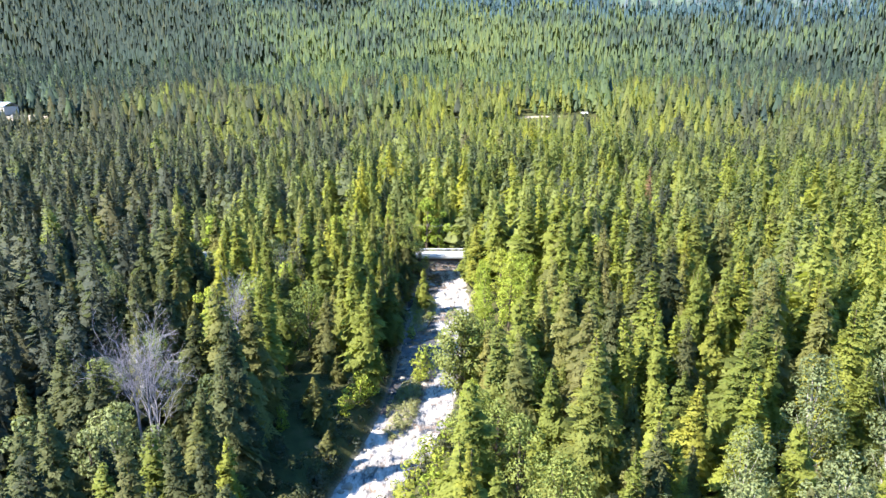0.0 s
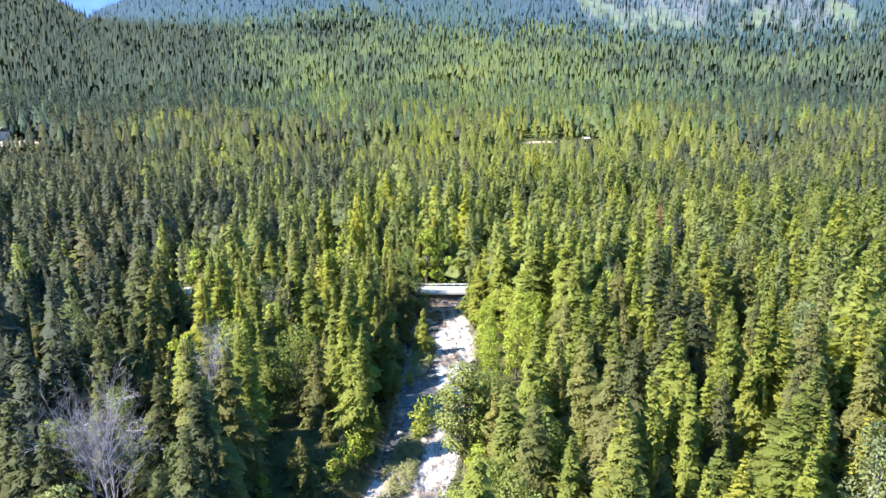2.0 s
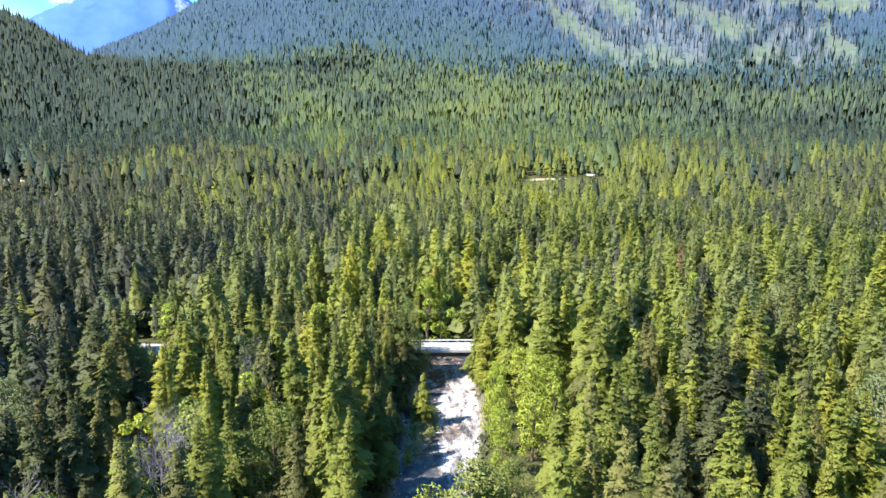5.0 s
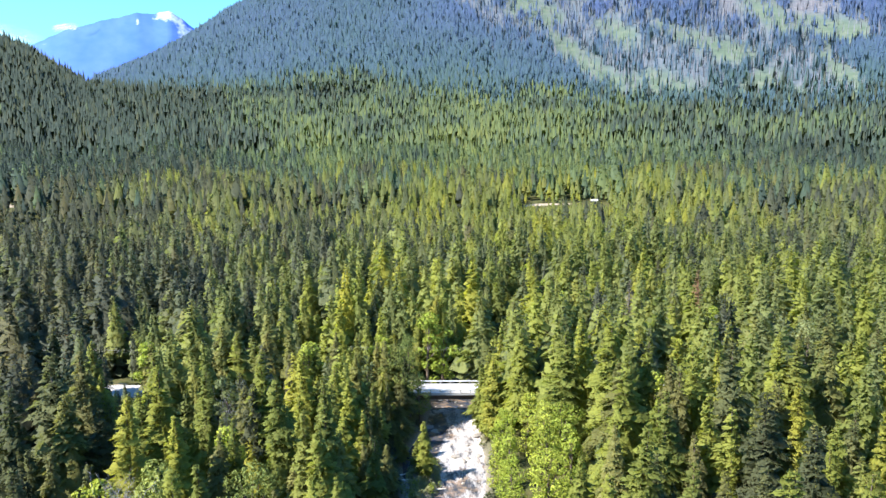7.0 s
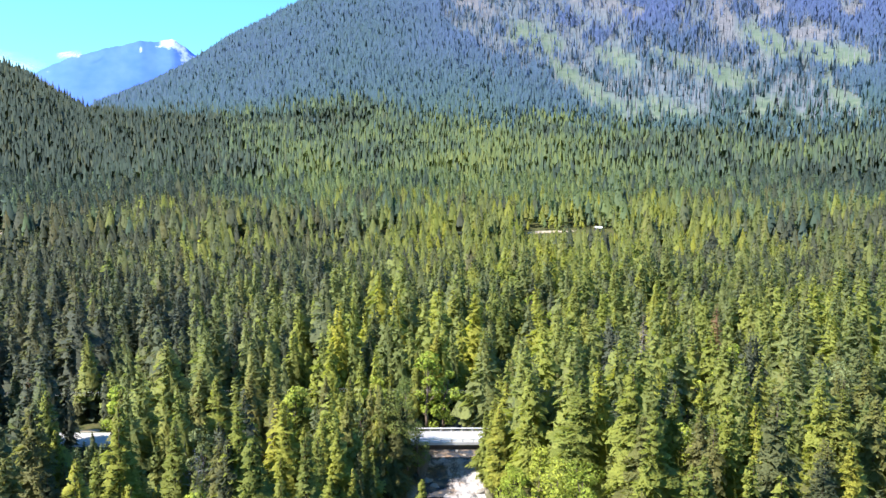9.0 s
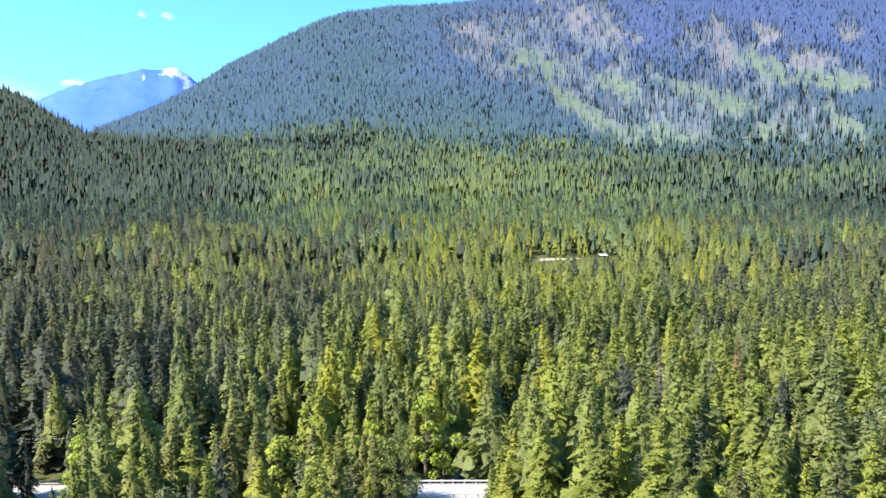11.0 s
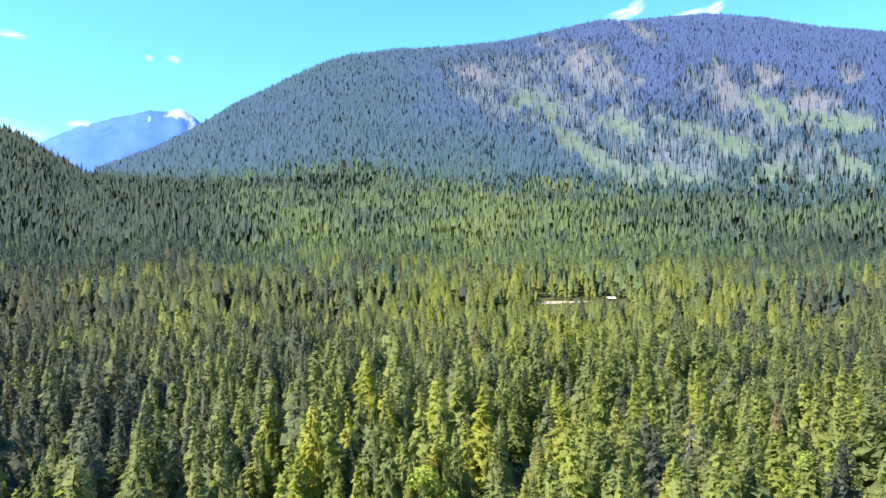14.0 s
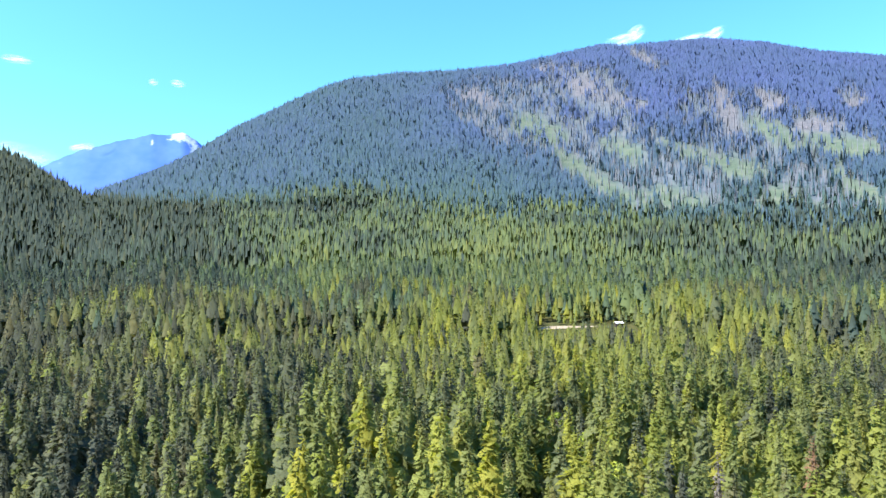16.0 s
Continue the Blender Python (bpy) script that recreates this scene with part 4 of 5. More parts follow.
# ---- broadleaf trees, bushes ----
def leafy(rng, height, radius, lobes, leaves, size, low=0.3):
    """Crown of leaf clumps on several lobes, with gaps between."""
    cs, rs = [], []
    for i in range(lobes):
        a, q = i * 2.4 + rng.normal(0, 0.3), rng.random() ** 0.6
        h = low + (0.93 - low) * (i + 0.5) / lobes
        spread = math.sin(math.pi * min(1, (h - low) / (1 - low) * 0.75 + 0.2))
        cs.append((math.cos(a) * radius * 0.74 * q * spread, math.sin(a) * radius * 0.74 * q * spread, h * height))
        rs.append(radius * rng.uniform(0.22, 0.46))
    cs, rs = np.array(cs), np.array(rs)
    w = rng.choice(lobes, leaves, p=rs ** 2 / (rs ** 2).sum())
    d = rng.normal(size=(leaves, 3))
    d /= np.linalg.norm(d, axis=1)[:, None]
    p = cs[w] + d * (rs[w] * rng.uniform(0.6, 1.05, leaves) ** 0.5)[:, None] * np.array([1, 1, 0.85])
    n = d + rng.normal(0, 0.55, (leaves, 3)) + [0, 0, 0.35]
    n /= np.linalg.norm(n, axis=1)[:, None]
    a = np.cross(n, rng.normal(size=(leaves, 3)))
    a /= np.linalg.norm(a, axis=1)[:, None]
    b = np.cross(n, a)
    s = (size * rng.uniform(0.6, 1.4, leaves))[:, None]
    quad = np.stack([p - a * s, p - b * s * 0.55 + n * s * 0.12, p + a * s, p + b * s * 0.55 - n * s * 0.1], 1).reshape(-1, 3)
    k = np.arange(leaves)[:, None] * 4
    return quad, np.concatenate([k + [0, 1, 2], k + [0, 2, 3]]), cs


def lobe_normals(v, cs, rng):
    d = v[:, None] - cs[None]
    n = d[np.arange(len(v)), np.argmin((d ** 2).sum(-1), 1)]
    n /= np.linalg.norm(n, axis=1)[:, None] + 0.1
    n += rng.normal(0, 0.45, (len(v) // 4, 3)).repeat(4, 0) + [0, 0, 0.4]
    return n / np.linalg.norm(n, axis=1)[:, None]


def limbs(rng, height, cs, r0):
    pieces = [prism([(0, 0, -0.5), (0.1, 0.05, height * 0.25), (0.0, 0.15, height * 0.5), (0.1, 0, height * 0.8)], [r0 * 1.2, r0 * 0.85, r0 * 0.6, r0 * 0.15], 6)]
    for c in cs:
        z0 = max(0.12 * height, min(c[2] * 0.6, 0.6 * height))
        q = np.array([0.05, 0.1, z0])
        m = q * 0.5 + c * 0.5 + rng.normal(0, 0.15, 3)
        pieces.append(prism([q, m, c], [r0 * 0.42, r0 * 0.26, r0 * 0.08], 4))
    return join(pieces)


def leafy_kind(tag, label, leaf_mat, bark_mat, height, radius, seed, lobes=9, leaves=1300, size=0.34, low=0.3):
    r = np.random.default_rng(seed)
    v, f, cs = leafy(r, height, radius, lobes, leaves, size, low)
    tv, tf = limbs(r, height, cs, 0.017 * height + 0.03)
    return {"name": tag, "label": label, "height": height, "crown": mesh_of(tag + "_crown", v, f, leaf_mat, attrs={"leaf": r.uniform(0.2, 0.8, len(v) // 4).repeat(4)}, normals=lobe_normals(v, cs, r)), "trunk": mesh_of(tag + "_trunk", tv, tf, bark_mat, True)}


COTTON = [leafy_kind("cottonwood_tree", "pale green cottonwood with a rounded airy crown", mat_leaf, mat_pale_bark, 20, 4.6 + 0.5 * i, 200 + i, 16, 4000, 0.20) for i in range(2)]
ALDER = [leafy_kind("alder_tree", "broad green alder leaning over the creek bank", mat_leaf_dark, mat_bark, 16, 4.2 + 0.4 * i, 210 + i, 14, 3200, 0.19, 0.2) for i in range(2)]
BROAD = leafy_kind("alder_tree", "broad dark-leaved tree spreading over the creek", mat_broad_leaf, mat_bark, 24, 5.6, 240, 26, 9500, 0.22, 0.30)
plant(BROAD, 3.2, 107.5, 21.5, 0.4, 1.3, "broadleaf trees in the forest", "tree")
LIME = [leafy_kind("alder_tree", "lime-green young alder lining the creek", mat_willow, mat_bark, 13, 3.7 + 0.4 * i, 230 + i, 12, 2400, 0.20, 0.12) for i in range(2)]
WILLOW = [leafy_kind("willow_bush", "yellow-green willow bush on the gravel bar", mat_willow, mat_bark, 4, 1.6 + 0.3 * i, 220 + i, 8, 700, 0.14, 0.1) for i in range(2)]
for x, y, h, k in COTTON_AT:
    plant(COTTON[k], x, y, h, x * 1.3, 1.0, "broadleaf trees in the forest", "tree")
for x, y, h, k in LIME_AT:
    plant(LIME[k], x, y, h, x * 1.9, 1.0, "broadleaf trees in the forest", "tree")
FAR_LIME = [leafy_kind("alder_tree", "lime-green young alder among the conifers", mat_willow, mat_bark, 15, 3.6 + 0.4 * i, 250 + i, 10, 1300, 0.30, 0.15) for i in range(2)]
FAR_ALDER = [leafy_kind("alder_tree", "grey-green alder with a rounded crown among conifers", mat_grey_leaf, mat_bark, 16, 4.0 + 0.4 * i, 260 + i, 11, 1400, 0.30, 0.2) for i in range(2)]
for x, y, h, k in FAR_LIME_AT:
    plant(FAR_LIME[k], x, y, h, x * 1.9, 1.0, "broadleaf trees in the forest", "tree")
for x, y, h, k in FAR_ALDER_AT:
    plant(FAR_ALDER[k], x, y, h, x * 1.9, 1.0, "broadleaf trees in the forest", "tree")
for x, y, h, k in ALDER_AT:
    plant(ALDER[k], x, y, h, x * 1.7, 1.0, "broadleaf trees in the forest", "tree")
for x, y, h, k in [(-14.8, 117.5, 6.6, 0), (-15.8, 114.5, 6.2, 1), (-17.0, 111.5, 5.2, 0), (-18.0, 108.5, 4.4, 1), (-4.6, 129.8, 6.8, 0), (-3.4, 132, 7.8, 1), (-4.9, 127.5, 4.0, 1), (-7.4, 122.5, 1.4, 0), (-8.6, 113.5, 1.2, 1), (-7.6, 149.5, 4.0, 0), (-6.6, 161, 2.6, 1), (-7, 158, 2.0, 0), (-3.5, 160, 2.2, 0), (-2, 163, 2.0, 1), (8.4, 158, 6, 0), (8.8, 165, 6, 1), (8.5, 150, 5, 1), (-9, 82, 5, 0), (-7, 87, 5.5, 1), (-5, 92, 6, 0), (-3, 97, 6, 1), (-11, 76, 5, 1), (-6, 78, 6, 0), (-1, 90, 7, 1), (-2, 84, 6.5, 0), (0.5, 101, 5, 0), (-4.5, 72, 7, 1), (-30, 98, 4, 0), (-28, 104, 4.5, 1)]:
    plant(WILLOW[k], x, y, h, x * 2.1, 1.0, "willow bushes along the creek", "bush")


# ---- undergrowth of the glade and the banks, for nobody to count ----
def undergrowth():
    r = np.random.default_rng(91)
    v0, f0, _ = leafy(r, 1.6, 1.2, 5, 60, 0.22, 0.15)
    x, y = r.uniform(-50, 40, 5500), r.uniform(62, 205, 5500)
    lo, hi = np.interp(y, CREEK_Y, CREEK_L), np.interp(y, CREEK_Y, CREEK_R)
    out = np.maximum(lo - x, x - hi)
    ok = (out > 0.8) & (out < 5 + 22 * ((((x + 22) / 13) ** 2 + ((y - 100) / 36) ** 2) < 1)) & (np.abs(y - ROAD_Y) > 5.5)
    ok &= r.random(5500) < np.where(x < lo - 5, 0.2, 0.75)
    x, y = x[ok], y[ok]
    # tint close to zero puts the glade's deep shade into the shrubs' colour
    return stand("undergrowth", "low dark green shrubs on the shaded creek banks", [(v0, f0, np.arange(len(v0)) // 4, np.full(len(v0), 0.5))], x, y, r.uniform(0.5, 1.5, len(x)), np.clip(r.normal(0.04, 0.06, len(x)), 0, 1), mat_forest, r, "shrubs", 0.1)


undergrowth()


def bar_sedge():
    r = np.random.default_rng(93)
    v0, f0, _ = leafy(r, 0.9, 0.7, 4, 60, 0.10, 0.05)
    x, y = r.uniform(-13, 0, 2000), r.uniform(104, 176, 2000)
    q = np.zeros(2000)
    for cx, cy, ax, ay in ISLANDS:
        q = np.maximum(q, 1.0 - ((x - cx - 0.12 * (y - cy)) / ax) ** 2 - ((y - cy) / ay) ** 2)
    x, y = x[q > 0], y[q > 0]
    return stand("sedge", "pale green sedge on the gravel bars of the creek", [(v0, f0, np.arange(len(v0)) // 4, np.full(len(v0), 0.5))], x, y, r.uniform(0.8, 1.5, len(x)), np.clip(r.normal(0.5, 0.25, len(x)), 0, 1), mat_sedge, r, "grass", 0.05)


bar_sedge()


# ---- dead trees ----
def dead_kind(tag, label, height, seed, spread, limbs_count):
    """A bare broad crown: several rising limbs that fork into boughs and twigs."""
    r = np.random.default_rng(seed)
    fork = height * 0.50
    stem = prism([(0, 0, -0.5), (0.1, 0.1, height * 0.25), (0, 0.2, fork), (0.15, 0.1, height * 0.8)], [0.26, 0.2, 0.15, 0.03], 6)
    kids = []

    def bough(p, d, ln, r0, level):
        n = 4
        pts, dirs = [np.array(p, float)], []
        d = np.array(d, float)
        for _ in range(n):
            d = d + r.normal(0, 0.22, 3) + [0, 0, 0.04]
            d /= np.linalg.norm(d)
            pts.append(pts[-1] + d * ln / n)
            dirs.append(d)
        kids.append(prism(pts, [r0 * (1 - 0.8 * i / n) for i in range(n + 1)], 4 if level < 2 else 3))
        if level == 2:
            return
        for _ in range((9, 8)[level]):
            i = int(r.integers(1, n))
            side = np.cross(dirs[i], r.normal(size=3))
            side /= np.linalg.norm(side)
            bough(pts[i] + (pts[i + 1] - pts[i]) * r.random(), dirs[i] * 0.75 + side * r.uniform(0.5, 0.9), ln * r.uniform(0.28, 0.5), r0 * 0.42, level + 1)

    for i in range(limbs_count):
        a, lean = i * 2.4 + r.normal(0, 0.3), r.uniform(0.2, 1.5)
        bough((0.05, 0.12, fork * r.uniform(0.8, 1.25)), (math.cos(a) * lean, math.sin(a) * lean, 1.0), spread * r.uniform(1.2, 1.7), 0.07, 0)
    v, f = join(kids)
    sv, sf = stem
    return {"name": tag, "label": label, "height": height, "crown": mesh_of(tag + "_branches", v, f, mat_grey_wood), "trunk": mesh_of(tag + "_stem", sv, sf, mat_grey_wood, True)}


DEAD = [dead_kind("dead_tree", "leafless silver-grey dead tree with bare branches", 18, 300 + i, 4.6 + 0.6 * i, 9) for i in range(2)]
for x, y, h, k in DEAD_AT:
    plant(DEAD[k], x, y, h, x, 0.5 if y > 105 else 0.75, "dead trees in the forest", "dead tree")
# tall kind-3 spruces at y 55 to 88 are added to shade the glade
HERO_AT = [(-60, 150, 28, 0), (-62.5, 156, 28, 1), (7.4, 184.5, 16, 1), (8.2, 180, 15, 1), (-10.2, 171, 7, 0), (-10.6, 178, 8, 0), (-10.8, 184, 9, 0), (-11.5, 158, 9, 0), (-28.5, 80, 27, 3), (-30, 88, 28, 3), (-24, 62, 24, 3), (-28, 57, 25, 3), (-21, 55, 24, 3), (-33, 61, 25, 3), (-34.5, 69, 22, 1), (-26.5, 71, 20, 1), (-38, 64, 21, 1), (-13.5, 152, 12, 0), (-15.5, 158, 14, 1), (-13.5, 164, 12, 0), (-15, 170, 14, 1), (-13, 176, 12, 0), (-18.5, 163, 18, 1), (-18, 146, 19, 1), (-14, 145, 14, 0), (-24, 126, 17, 0), (-38, 96, 25, 0), (-38, 104, 26, 1), (-86, 186.5, 18, 0), (-90.5, 187, 17, 0), (-83, 187.5, 16, 0), (-95, 186.5, 18, 1), (-12, 187, 15, 0), (-9.6, 186.3, 13, 3), (-16, 187, 15, 0), (-20.5, 186.5, 17, 1), (-25, 187, 17, 0), (12.5, 187, 15, 1), (16.5, 186.5, 17, 2), (-33.5, 97.5, 30, 0), (-33, 104.5, 25, 0), (-32.5, 111.5, 25, 1), (-33, 118, 24, 1), (-32, 125, 21, 1), (9, 97.5, 23, 1), (13.5, 104, 25, 1), (8, 105, 19, 0), (11, 92, 24, 0), (-8, 211, 18, 1), (-3.5, 216, 21, 2), (16, 213, 18, 0), (17.5, 220, 20, 0), (-16, 136, 21, 0), (-19, 131, 22, 1), (-20.5, 149, 18, 1), (-23, 158, 20, 0), (-19, 178, 18, 0), (-14, 186, 16, 0), (8.4, 187, 16, 1), (9.2, 183, 15, 2), (-9.5, 187, 7, 0), (-5.3, 165, 12.0, 1), (-6.4, 169, 6, 1), (9.6, 178, 18, 2), (10.8, 186, 17, 2), (15, 174, 20, 1), (24, 126.6, 26, 1), (-46.9, 134.5, 26, 2), (55.7, 146, 24, 2), (-20, 103, 6.5, 0), (-22.5, 107, 7.5, 0), (-24, 112, 6, 0), (-19, 98, 5, 0), (-21, 121, 6, 0)]
for x, y, h, k in HERO_AT:
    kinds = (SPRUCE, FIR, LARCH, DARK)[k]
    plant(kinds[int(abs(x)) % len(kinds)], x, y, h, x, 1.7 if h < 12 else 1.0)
# trees standing close along the near side of the road
rr = np.random.default_rng(77)
for x in np.concatenate([np.arange(-112, -97, 5.0), np.arange(-65, -28, 5.0), np.arange(21, 118, 5.6)]):
    kinds = (SPRUCE, SPRUCE, FIR, FIR if x < 0 else LARCH)[rr.integers(4)]
    plant(kinds[rr.integers(len(kinds))], float(x + rr.normal(0, 0.8)), 186.6 + rr.normal(0, 0.6), rr.uniform(14.5, 18.5), rr.uniform(0, 6.28), rr.uniform(1.1, 1.4), "conifers beside the road")
GREY = conifer_kind("fir_tree", "grey dying fir among green conifers", mat_grey_needles, 24, 2.6, 133, 90, 0.3, 0.3, 0.7)
for x, y, h, k in RUST_AT:
    plant((RUST, GREY)[k], x, y, h, x, 1.35)


# ---- bridge ----
def build_bridge():
    x0, x1, y0, y1, top = -11.5, 14.5, 190.0, 196.4, 11.65
    root = new("road_bridge")
    root.location = ((x0 + x1) / 2, (y0 + y1) / 2, top)
    back = Matrix.Translation(-root.location)

    def piece(name, bm, mat, label="", parent=root):
        me = mesh_bm(name, bm, mat)
        if parent is root:
            me.transform(back)
        return part(name, me, parent, label)
    piece("deck", box(x0, x1, y0, y1, top - 0.45, top, 0.03), mat_asphalt, "pale sun-bleached deck slab")
    for y in (y0, y1 - 0.35):
        piece("curb", box(x0, x1, y, y + 0.35, top, top + 0.18, 0.03), mat_concrete, "pale concrete curb")
    for i in range(4):
        y = y0 + 0.7 + i * (y1 - y0 - 1.4) / 3
        bm = box(x0 + 0.4, x1 - 0.4, y - 0.03, y + 0.03, top - 1.55, top - 0.48)
        for zz in (top - 1.57, top - 0.50):
            f = box(x0 + 0.4, x1 - 0.4, y - 0.22, y + 0.22, zz - 0.03, zz + 0.03)
            tmp = bpy.data.meshes.new("flange")
            f.to_mesh(tmp)
            f.free()
            bm.from_mesh(tmp)
        piece("girder", bm, mat_steel, "dark rusty steel girder")
    for x in (x0, x1 - 0.8):
        piece("abutment", box(x, x + 0.8, y0 - 0.6, y1 + 0.6, 4.0, top - 0.5, 0.05), mat_concrete)
    for y in (y0 + 0.17, y1 - 0.17):
        n = 12
        for i in range(n):
            x = x0 + 0.5 + i * (x1 - x0 - 1.0) / (n - 1)
            piece("rail_post", box(x - 0.13, x + 0.13, y - 0.12, y + 0.12, top + 0.18, top + 1.0, 0.015), mat_concrete)
        piece("guard_rail", box(x0, x1, y - 0.20, y - 0.125, top + 0.70, top + 0.98, 0.02), mat_galv, "pale galvanised guard rail")
    return tagged(root, "pale concrete road bridge on steel girders over the creek", "bridge")


build_bridge()


def build_road():
    xs = np.concatenate([np.arange(-230, -11.4, 3.0), [-11.5], [14.5], np.arange(15, 230, 3.0)])
    vs, fs = [], []
    for x in xs:
        z = max(ROAD_Z, float(land(x, ROAD_Y)) + 0.15) + 0.06
        vs += [(x, ROAD_Y - 3.2, z), (x, ROAD_Y + 3.2, z), (x, ROAD_Y - 4.0, z - 0.6), (x, ROAD_Y + 4.0, z - 0.6)]
    for i in range(len(xs) - 1):
        if xs[i] < -11 and xs[i + 1] > 14:
            continue
        a, b = i * 4, i * 4 + 4
        fs += [(a, b, b + 1, a + 1), (a + 2, b + 2, b, a), (a + 1, b + 1, b + 3, a + 3)]
    return tagged(new("road", mesh_of("road", vs, fs, mat_asphalt)), "pale sun-bleached forest road", "road", kind="structure")


build_road()


# ---- power line ----
def power_pole(x, y):
    z = float(land(x, y))
    root = new("power_pole")
    root.location = (x, y, z)
    v, f = prism([(0, 0, -1.0), (0, 0, 4), (0, 0, 9.6)], [0.17, 0.15, 0.11], 8)
    part("pole", mesh_of("pole", v, f, mat_pole, True), root)
    arm = part("crossarm", mesh_bm("crossarm", box(-0.06, 0.06, -1.2, 1.2, 8.8, 8.95, 0.01), mat_pole), root)
    for dy in (-1.1, 0.35, 1.1):
        v, f = prism([(0, dy, 8.95), (0, dy, 9.05), (0, dy, 9.2)], [0.05, 0.07, 0.03], 6)
        part("insulator", mesh_of("insulator", v, f, mat_porcelain, True), arm, "white porcelain insulator")
    return tagged(root, "dark wooden power pole beside the forest road", "power pole", "power poles along the road")


POLES = [-112, -58, -2.0 - 26, 27, 82]
for x in POLES:
    power_pole(x, 206.5)
for dy in (-1.1, 0.35, 1.1):
    pts = []
    for a, b in zip(POLES, POLES[1:]):
        za, zb = float(land(a, 206.5)) + 9.2, float(land(b, 206.5)) + 9.2
        for i in range(10):
            u = i / 10
            pts.append((a + (b - a) * u, 206.5 + dy, za + (zb - za) * u - 4 * 0.12 * u * (1 - u)))
    pts.append((POLES[-1], 206.5 + dy, float(land(POLES[-1], 206.5)) + 9.2))
    v, f = prism(pts, [0.013] * len(pts), 4)
    tagged(new("power_line", mesh_of("power_line", v, f, mat_wire)), "thin grey power line hung between wooden poles", "power line", "wires of the power line")


# ---- creek stones, drift logs ----
def stone_mesh(seed):
    bm = bmesh.new()
    bmesh.ops.create_icosphere(bm, subdivisions=2, radius=1.0)
    for v in bm.verts:
        n = noise.noise(v.co * 1.1 + Vector((seed * 7.1, 0, 0))) * 0.5 + noise.noise(v.co * 2.7 + Vector((0, seed * 3.3, 0))) * 0.18
        v.co = v.co * (1 + n)
        v.co.z *= 0.62
    return mesh_bm("boulder", bm, mat_stone, True)


STONES = [stone_mesh(i) for i in range(4)]
rs = np.random.default_rng(55)
count = 0
while count < 150:
    y = rs.uniform(70, 204)
    lo, hi = np.interp(y, CREEK_Y, CREEK_L), np.interp(y, CREEK_Y, CREEK_R)
    u = rs.random() if count % 3 else (0.04 if rs.random() < 0.5 else 0.96)
    x = lo + (hi - lo) * u
    r = 0.22 + 0.75 * rs.random() ** 3
    ob = new("boulder", STONES[rs.integers(4)])
    ob.matrix_basis = Matrix.LocRotScale((x, y, float(creek_z(y)) + 0.02 * r), Euler((0, 0, rs.uniform(0, 6.28))), (r * rs.uniform(0.9, 1.4), r, r))
    tagged(ob, "grey rounded boulder in the rushing creek", "boulder", "boulders in the creek")
    count += 1


def drift_log(x, y, length, turn, lift=0.25):
    v, f = prism([(-length / 2, 0, 0), (0, 0.12, 0.08), (length / 2, 0, 0.1)], [0.22, 0.18, 0.09], 6)
    ob = new("drift_log", mesh_of("drift_log", v, f, mat_driftwood, True))
    ob.matrix_basis = pose(x, y, float(creek_z(y)) + lift, 0, 0, turn)
    return tagged(ob, "bleached drift log stranded on the gravel bar", "log", "drift logs by the creek")


for a in [(-9, 164.5, 7, 8), (-7, 163, 5, -20), (-3, 161, 4.5, 15), (-16, 121, 4, 40), (-10.5, 166, 5, 30)]:
    drift_log(*a)


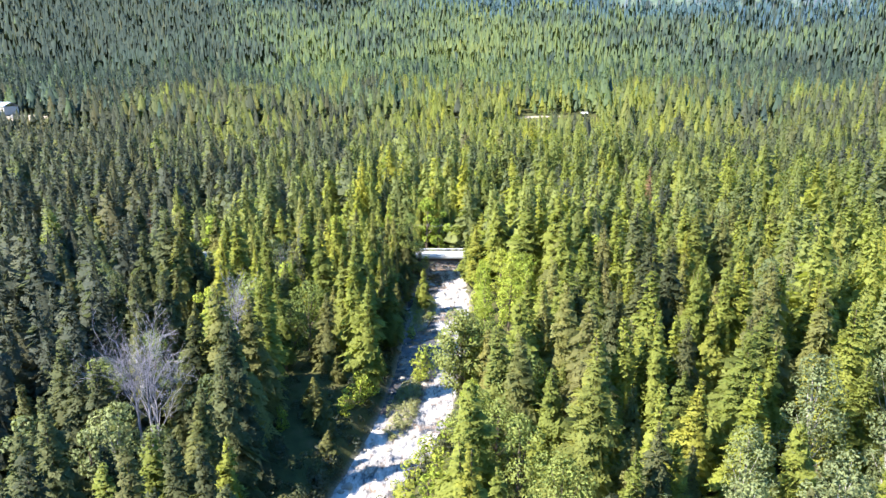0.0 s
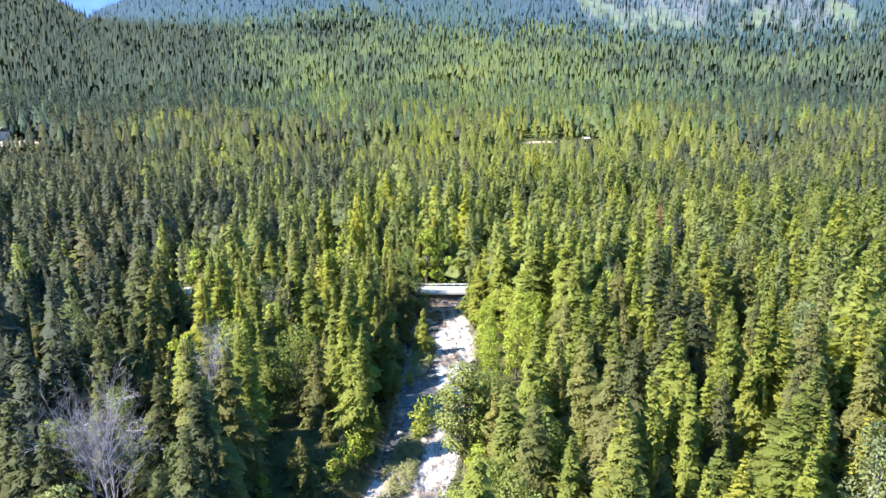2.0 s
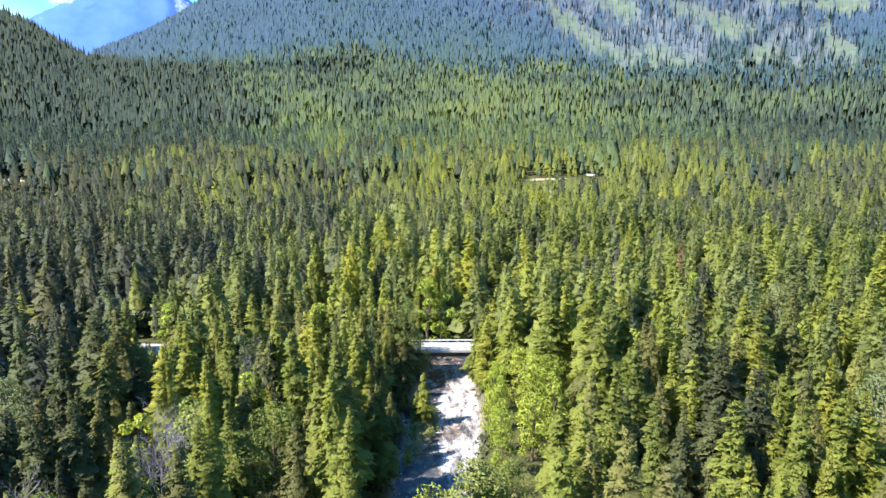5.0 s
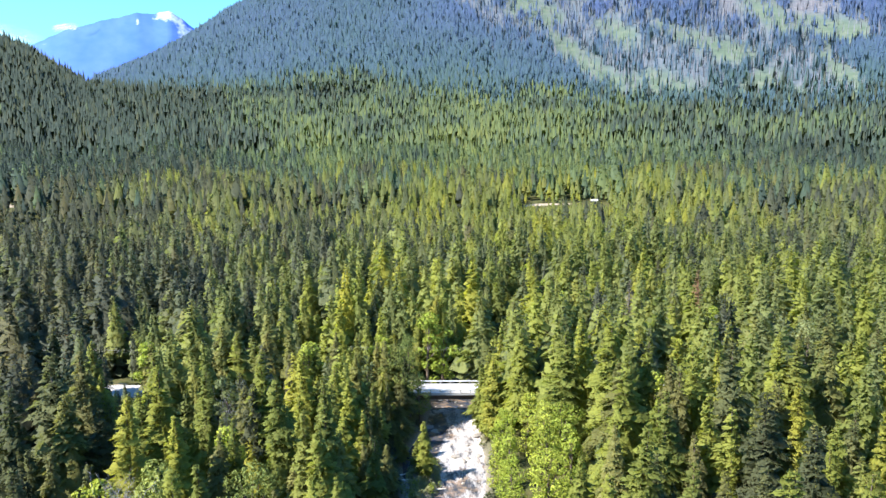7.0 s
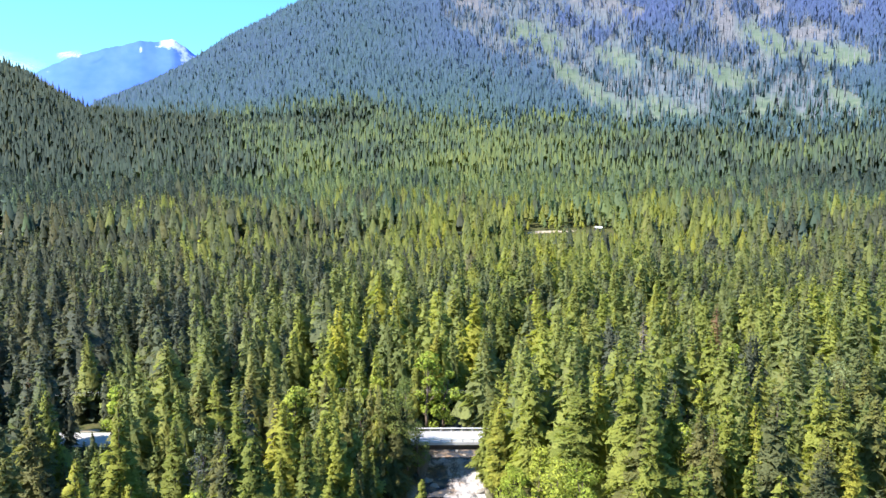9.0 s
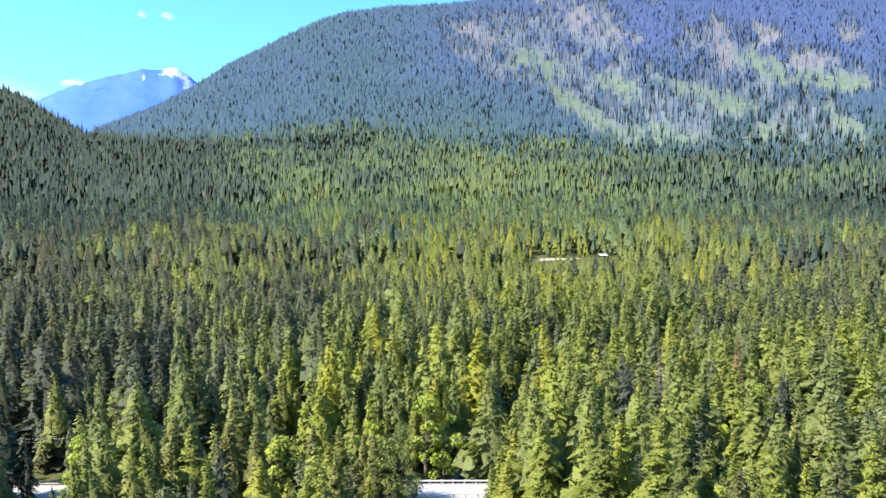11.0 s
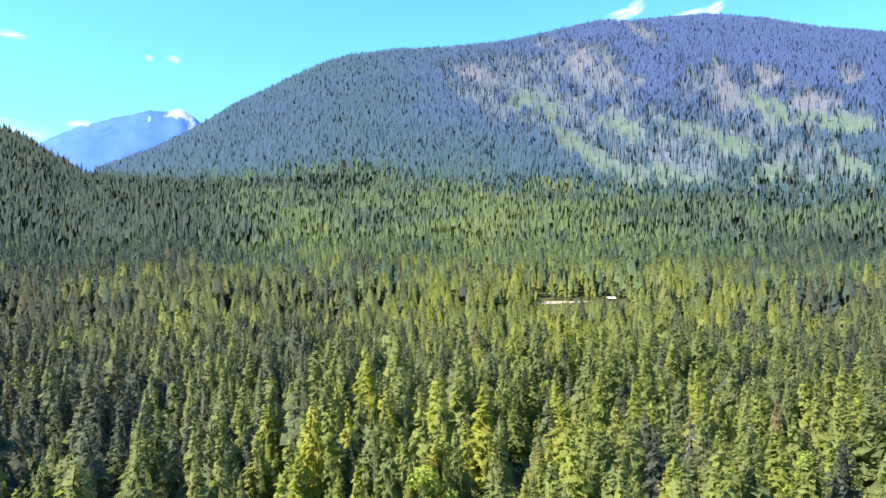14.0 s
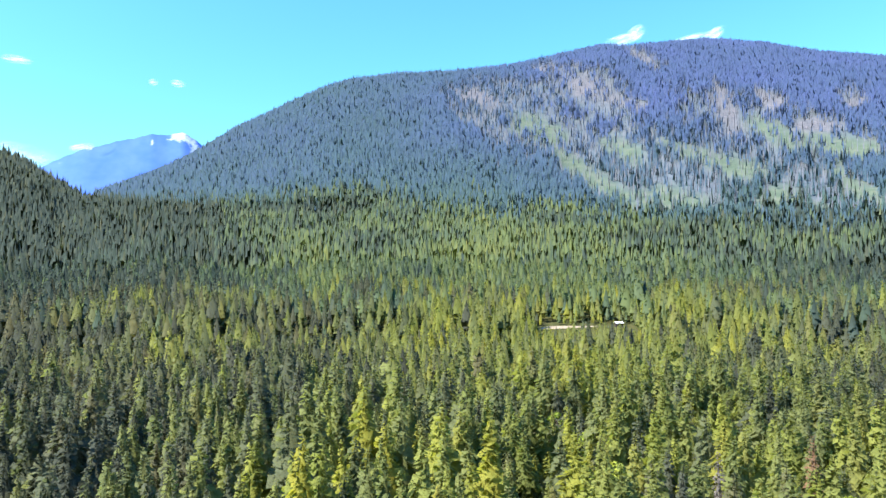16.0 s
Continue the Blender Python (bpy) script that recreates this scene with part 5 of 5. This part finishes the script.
# ---- far mountain behind the gap, and clouds ----
def far_mountain():
    a = np.arange(-40, -13.9, 0.25)
    e = np.interp(a, [-40, -35, -33, -31.4, -30, -28.7, -26, -24, -22.9, -21.7, -20.8, -19.5, -17, -14], [5.5, 6.6, 6.9, 7.7, 8.6, 9.25, 10.15, 10.75, 10.8, 11.05, 10.6, 9.5, 8, 6])
    s = np.linspace(0, 1, 24)
    A, S = np.meshgrid(np.radians(a), s)
    d = 3900 + 700 * S
    top = 65 + 4600 * np.tan(np.radians(e))[None]
    z = -20 + (top + 20) * S ** 0.9 + (2.5 * np.sin(A * 160) + 2 * np.sin(A * 430)) * np.clip((S - 0.85) / 0.15, 0, 1)
    x, y = np.sin(A) * d, 100 + np.cos(A) * d
    n, k = x.shape
    i, j = np.meshgrid(np.arange(n - 1), np.arange(k - 1), indexing="ij")
    q = i * k + j
    f = np.stack([q, q + 1, q + k + 1, q + k], -1).reshape(-1, 4)
    deg = np.degrees(A)
    snow = np.zeros_like(deg)
    for a0, s0, da, ds in [(-21.6, 0.965, 1.5, 0.06), (-20.3, 0.87, 1.0, 0.13), (-22.6, 0.985, 0.9, 0.012), (-26.5, 0.985, 0.8, 0.010),  (-28.4, 0.99, 0.7, 0.018), (-24.0, 0.93, 0.3, 0.03), (-24.6, 0.985, 0.8, 0.01), (-30.2, 0.97, 0.7, 0.015)]:
        snow = np.maximum(snow, np.clip(1.3 - ((deg - a0) / da) ** 2 - ((S - s0) / ds) ** 2, 0, 1))
    m = Nodes("far_mountain_haze")
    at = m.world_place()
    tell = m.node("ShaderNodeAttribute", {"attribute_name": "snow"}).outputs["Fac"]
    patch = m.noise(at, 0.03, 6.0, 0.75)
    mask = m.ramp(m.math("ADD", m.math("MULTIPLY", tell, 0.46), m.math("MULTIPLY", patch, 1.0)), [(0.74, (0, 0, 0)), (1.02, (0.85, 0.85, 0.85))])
    # the wooded flank's blue is aerial haze put into its colour
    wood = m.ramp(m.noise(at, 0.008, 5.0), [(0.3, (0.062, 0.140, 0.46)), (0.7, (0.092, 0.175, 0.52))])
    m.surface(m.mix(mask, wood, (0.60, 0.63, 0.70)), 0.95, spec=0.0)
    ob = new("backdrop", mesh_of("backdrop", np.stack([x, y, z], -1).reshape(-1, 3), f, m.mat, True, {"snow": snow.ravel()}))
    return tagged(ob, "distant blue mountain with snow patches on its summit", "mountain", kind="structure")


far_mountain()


def cloud_mat():
    """Thin vapour, thick in the middle of its body and frayed towards the rim."""
    m = Nodes("thin_cloud")
    at = m.place()
    cut = m.node("ShaderNodeSeparateXYZ", None, Vector=at)
    x, z = cut.outputs[0], cut.outputs[2]
    far_out = m.math("ADD", m.math("MULTIPLY", x, x), m.math("MULTIPLY", z, z))
    seed = m.math("MULTIPLY", m.node("ShaderNodeObjectInfo").outputs["Random"], 40.0)
    shifted = m.node("ShaderNodeVectorMath", {"operation": "ADD"})
    m.put(shifted.inputs[0], at)
    m.put(shifted.inputs[1], m.node("ShaderNodeCombineXYZ", None, X=seed).outputs[0])
    frayed = m.math("ADD", m.math("SUBTRACT", 0.72, far_out), m.math("MULTIPLY", m.math("SUBTRACT", m.noise(shifted.outputs[0], 1.9, 5.0, 0.6), 0.5), 1.7))
    d = m.node("ShaderNodeBsdfDiffuse")
    d.inputs[0].default_value = (0.95, 0.95, 0.96, 1)
    tl = m.node("ShaderNodeBsdfTranslucent")
    tl.inputs[0].default_value = (0.95, 0.95, 0.96, 1)
    both = m.node("ShaderNodeAddShader")
    m.put(both.inputs[0], d)
    m.put(both.inputs[1], tl)
    s = m.node("ShaderNodeMixShader")
    m.put(s.inputs[0], m.ramp(frayed, [(0.0, (0.0, 0.0, 0.0)), (0.45, (0.09, 0.09, 0.09)), (1.0, (0.40, 0.40, 0.40))]))
    m.put(s.inputs[1], m.node("ShaderNodeBsdfTransparent"))
    m.put(s.inputs[2], both)
    m.put(m.out.inputs[0], s)
    return m.mat


mat_cloud = cloud_mat()
bm = bmesh.new()
bmesh.ops.create_icosphere(bm, subdivisions=4, radius=1.0)
CLOUD = mesh_bm("cloud", bm, mat_cloud, True)


def cloud(az, el, wide, high, tilt, dist=4800):
    ob = new("cloud", CLOUD)
    a, e = radians(az), radians(el)
    ob.matrix_basis = pose(math.sin(a) * math.cos(e) * dist, 100 + math.cos(a) * math.cos(e) * dist, 65 + math.sin(e) * dist, 0, tilt, -az) @ Matrix.Diagonal((wide * 0.5, 40.0, high * 0.5, 1))
    return tagged(ob, "small white cloud low over the mountains", "cloud", "clouds in the sky", "structure")


for c in [(-33.0, 8.3, 520, 210, 0), (-33.4, 7.9, 420, 150, 4), (-33.2, 15.1, 200, 50, 0), (-24.0, 14.7, 70, 40, 0), (-22.2, 14.8, 120, 46, 4), (15.0, 18.85, 330, 80, -12), (16.0, 19.25, 150, 90, -26), (20.6, 18.28, 380, 80, -7), (22.1, 18.55, 160, 70, -26), (-28.9, 9.35, 180, 50, -14)]:
    cloud(*c)


# ---- sandy strip with a hut on the terrace, and the gravel yard on the valley's edge ----
def sand_patch(name, cx, cy, ax, ay, label, seed):
    r = np.random.default_rng(seed)
    vs, fs, n, rings = [], [], 40, 6
    for i in range(rings + 1):
        for k in range(n):
            a = 2 * math.pi * k / n
            e = (i / rings) * (1 + 0.18 * math.sin(3 * a + seed) + 0.1 * math.sin(7 * a))
            x, y = cx + ax * e * math.cos(a), cy + ay * e * math.sin(a)
            vs.append((x, y, float(land(x, y)) + 0.12 + 0.15 * r.random() - (0.5 if i == rings else 0)))
    for i in range(rings):
        for k in range(n):
            a, b = i * n + k, i * n + (k + 1) % n
            fs.append((a, b, b + n, a + n))
    return tagged(new(name, mesh_of(name, vs, fs, mat_sand, True)), label, "ground", kind="structure")


def hut(name, label, x, y, w, d, h, turn, wall_mat, roof_mat):
    root = new(name)
    root.matrix_basis = pose(x, y, float(land(x, y)) - 0.2, 0, 0, turn)
    for nm, b in (("front_wall", (-w / 2, w / 2, -d / 2, -d / 2 + 0.2, 0, h)), ("back_wall", (-w / 2, w / 2, d / 2 - 0.2, d / 2, 0, h)), ("side_wall", (-w / 2, -w / 2 + 0.2, -d / 2 + 0.2, d / 2 - 0.2, 0, h)), ("side_wall", (w / 2 - 0.2, w / 2, -d / 2 + 0.2, d / 2 - 0.2, 0, h))):
        part(nm, mesh_bm(nm, box(*b), wall_mat), root)
    o = 0.5
    pv = [(-w / 2 - o, -d / 2 - o, h), (w / 2 + o, -d / 2 - o, h), (w / 2 + o, 0, h + 0.28 * d), (-w / 2 - o, 0, h + 0.28 * d), (-w / 2 - o, d / 2 + o, h), (w / 2 + o, d / 2 + o, h)]
    pv += [(a, b, c + 0.15) for a, b, c in pv]
    pf = [(6, 7, 8, 9), (9, 8, 11, 10), (1, 0, 3, 2), (2, 3, 4, 5), (0, 1, 7, 6), (4, 10, 11, 5), (1, 2, 8, 7), (2, 5, 11, 8), (0, 6, 9, 3), (3, 9, 10, 4)]
    part("roof", mesh_of("roof", pv, pf, roof_mat), root)
    return tagged(root, label, "building")


sand_patch("sand_strip", 77, 547, 20, 4.5, "pale sandy strip of bare ground on the terrace", 2)
sand_patch("road_verge", -84, 202.8, 6.0, 3.6, "tan bare verge beside the forest road", 4)
sand_patch("bare_patch", -46, 336.5, 4.5, 3.0, "small pale patch of bare ground among the trees", 8)
hut("hut", "small dark hut with a white metal roof on the terrace", 113, 545, 4.6, 4, 2.5, 4, mat_dark_wall, mat_white_roof)
sand_patch("gravel_yard", -302, 482, 22, 20, "tan bare gravel yard at the forest edge", 5)
hut("shed", "long shed with a pale blue metal roof in the gravel yard", -322, 497, 24, 10, 6.0, -30, mat_concrete, mat_roof)
for i in range(14):
    ob = new("boulder", STONES[i % 4])
    r = rs.uniform(1.2, 2.4)
    x, y = -300 + rs.normal(0, 4), 478 + rs.normal(0, 3)
    ob.matrix_basis = Matrix.LocRotScale((x, y, float(land(x, y)) + 0.3 * r), Euler((0, 0, rs.uniform(0, 6.28))), (r, r, r))
    tagged(ob, "pale quarried boulder heaped at the gravel yard", "boulder", "boulders heaped in the gravel yard")
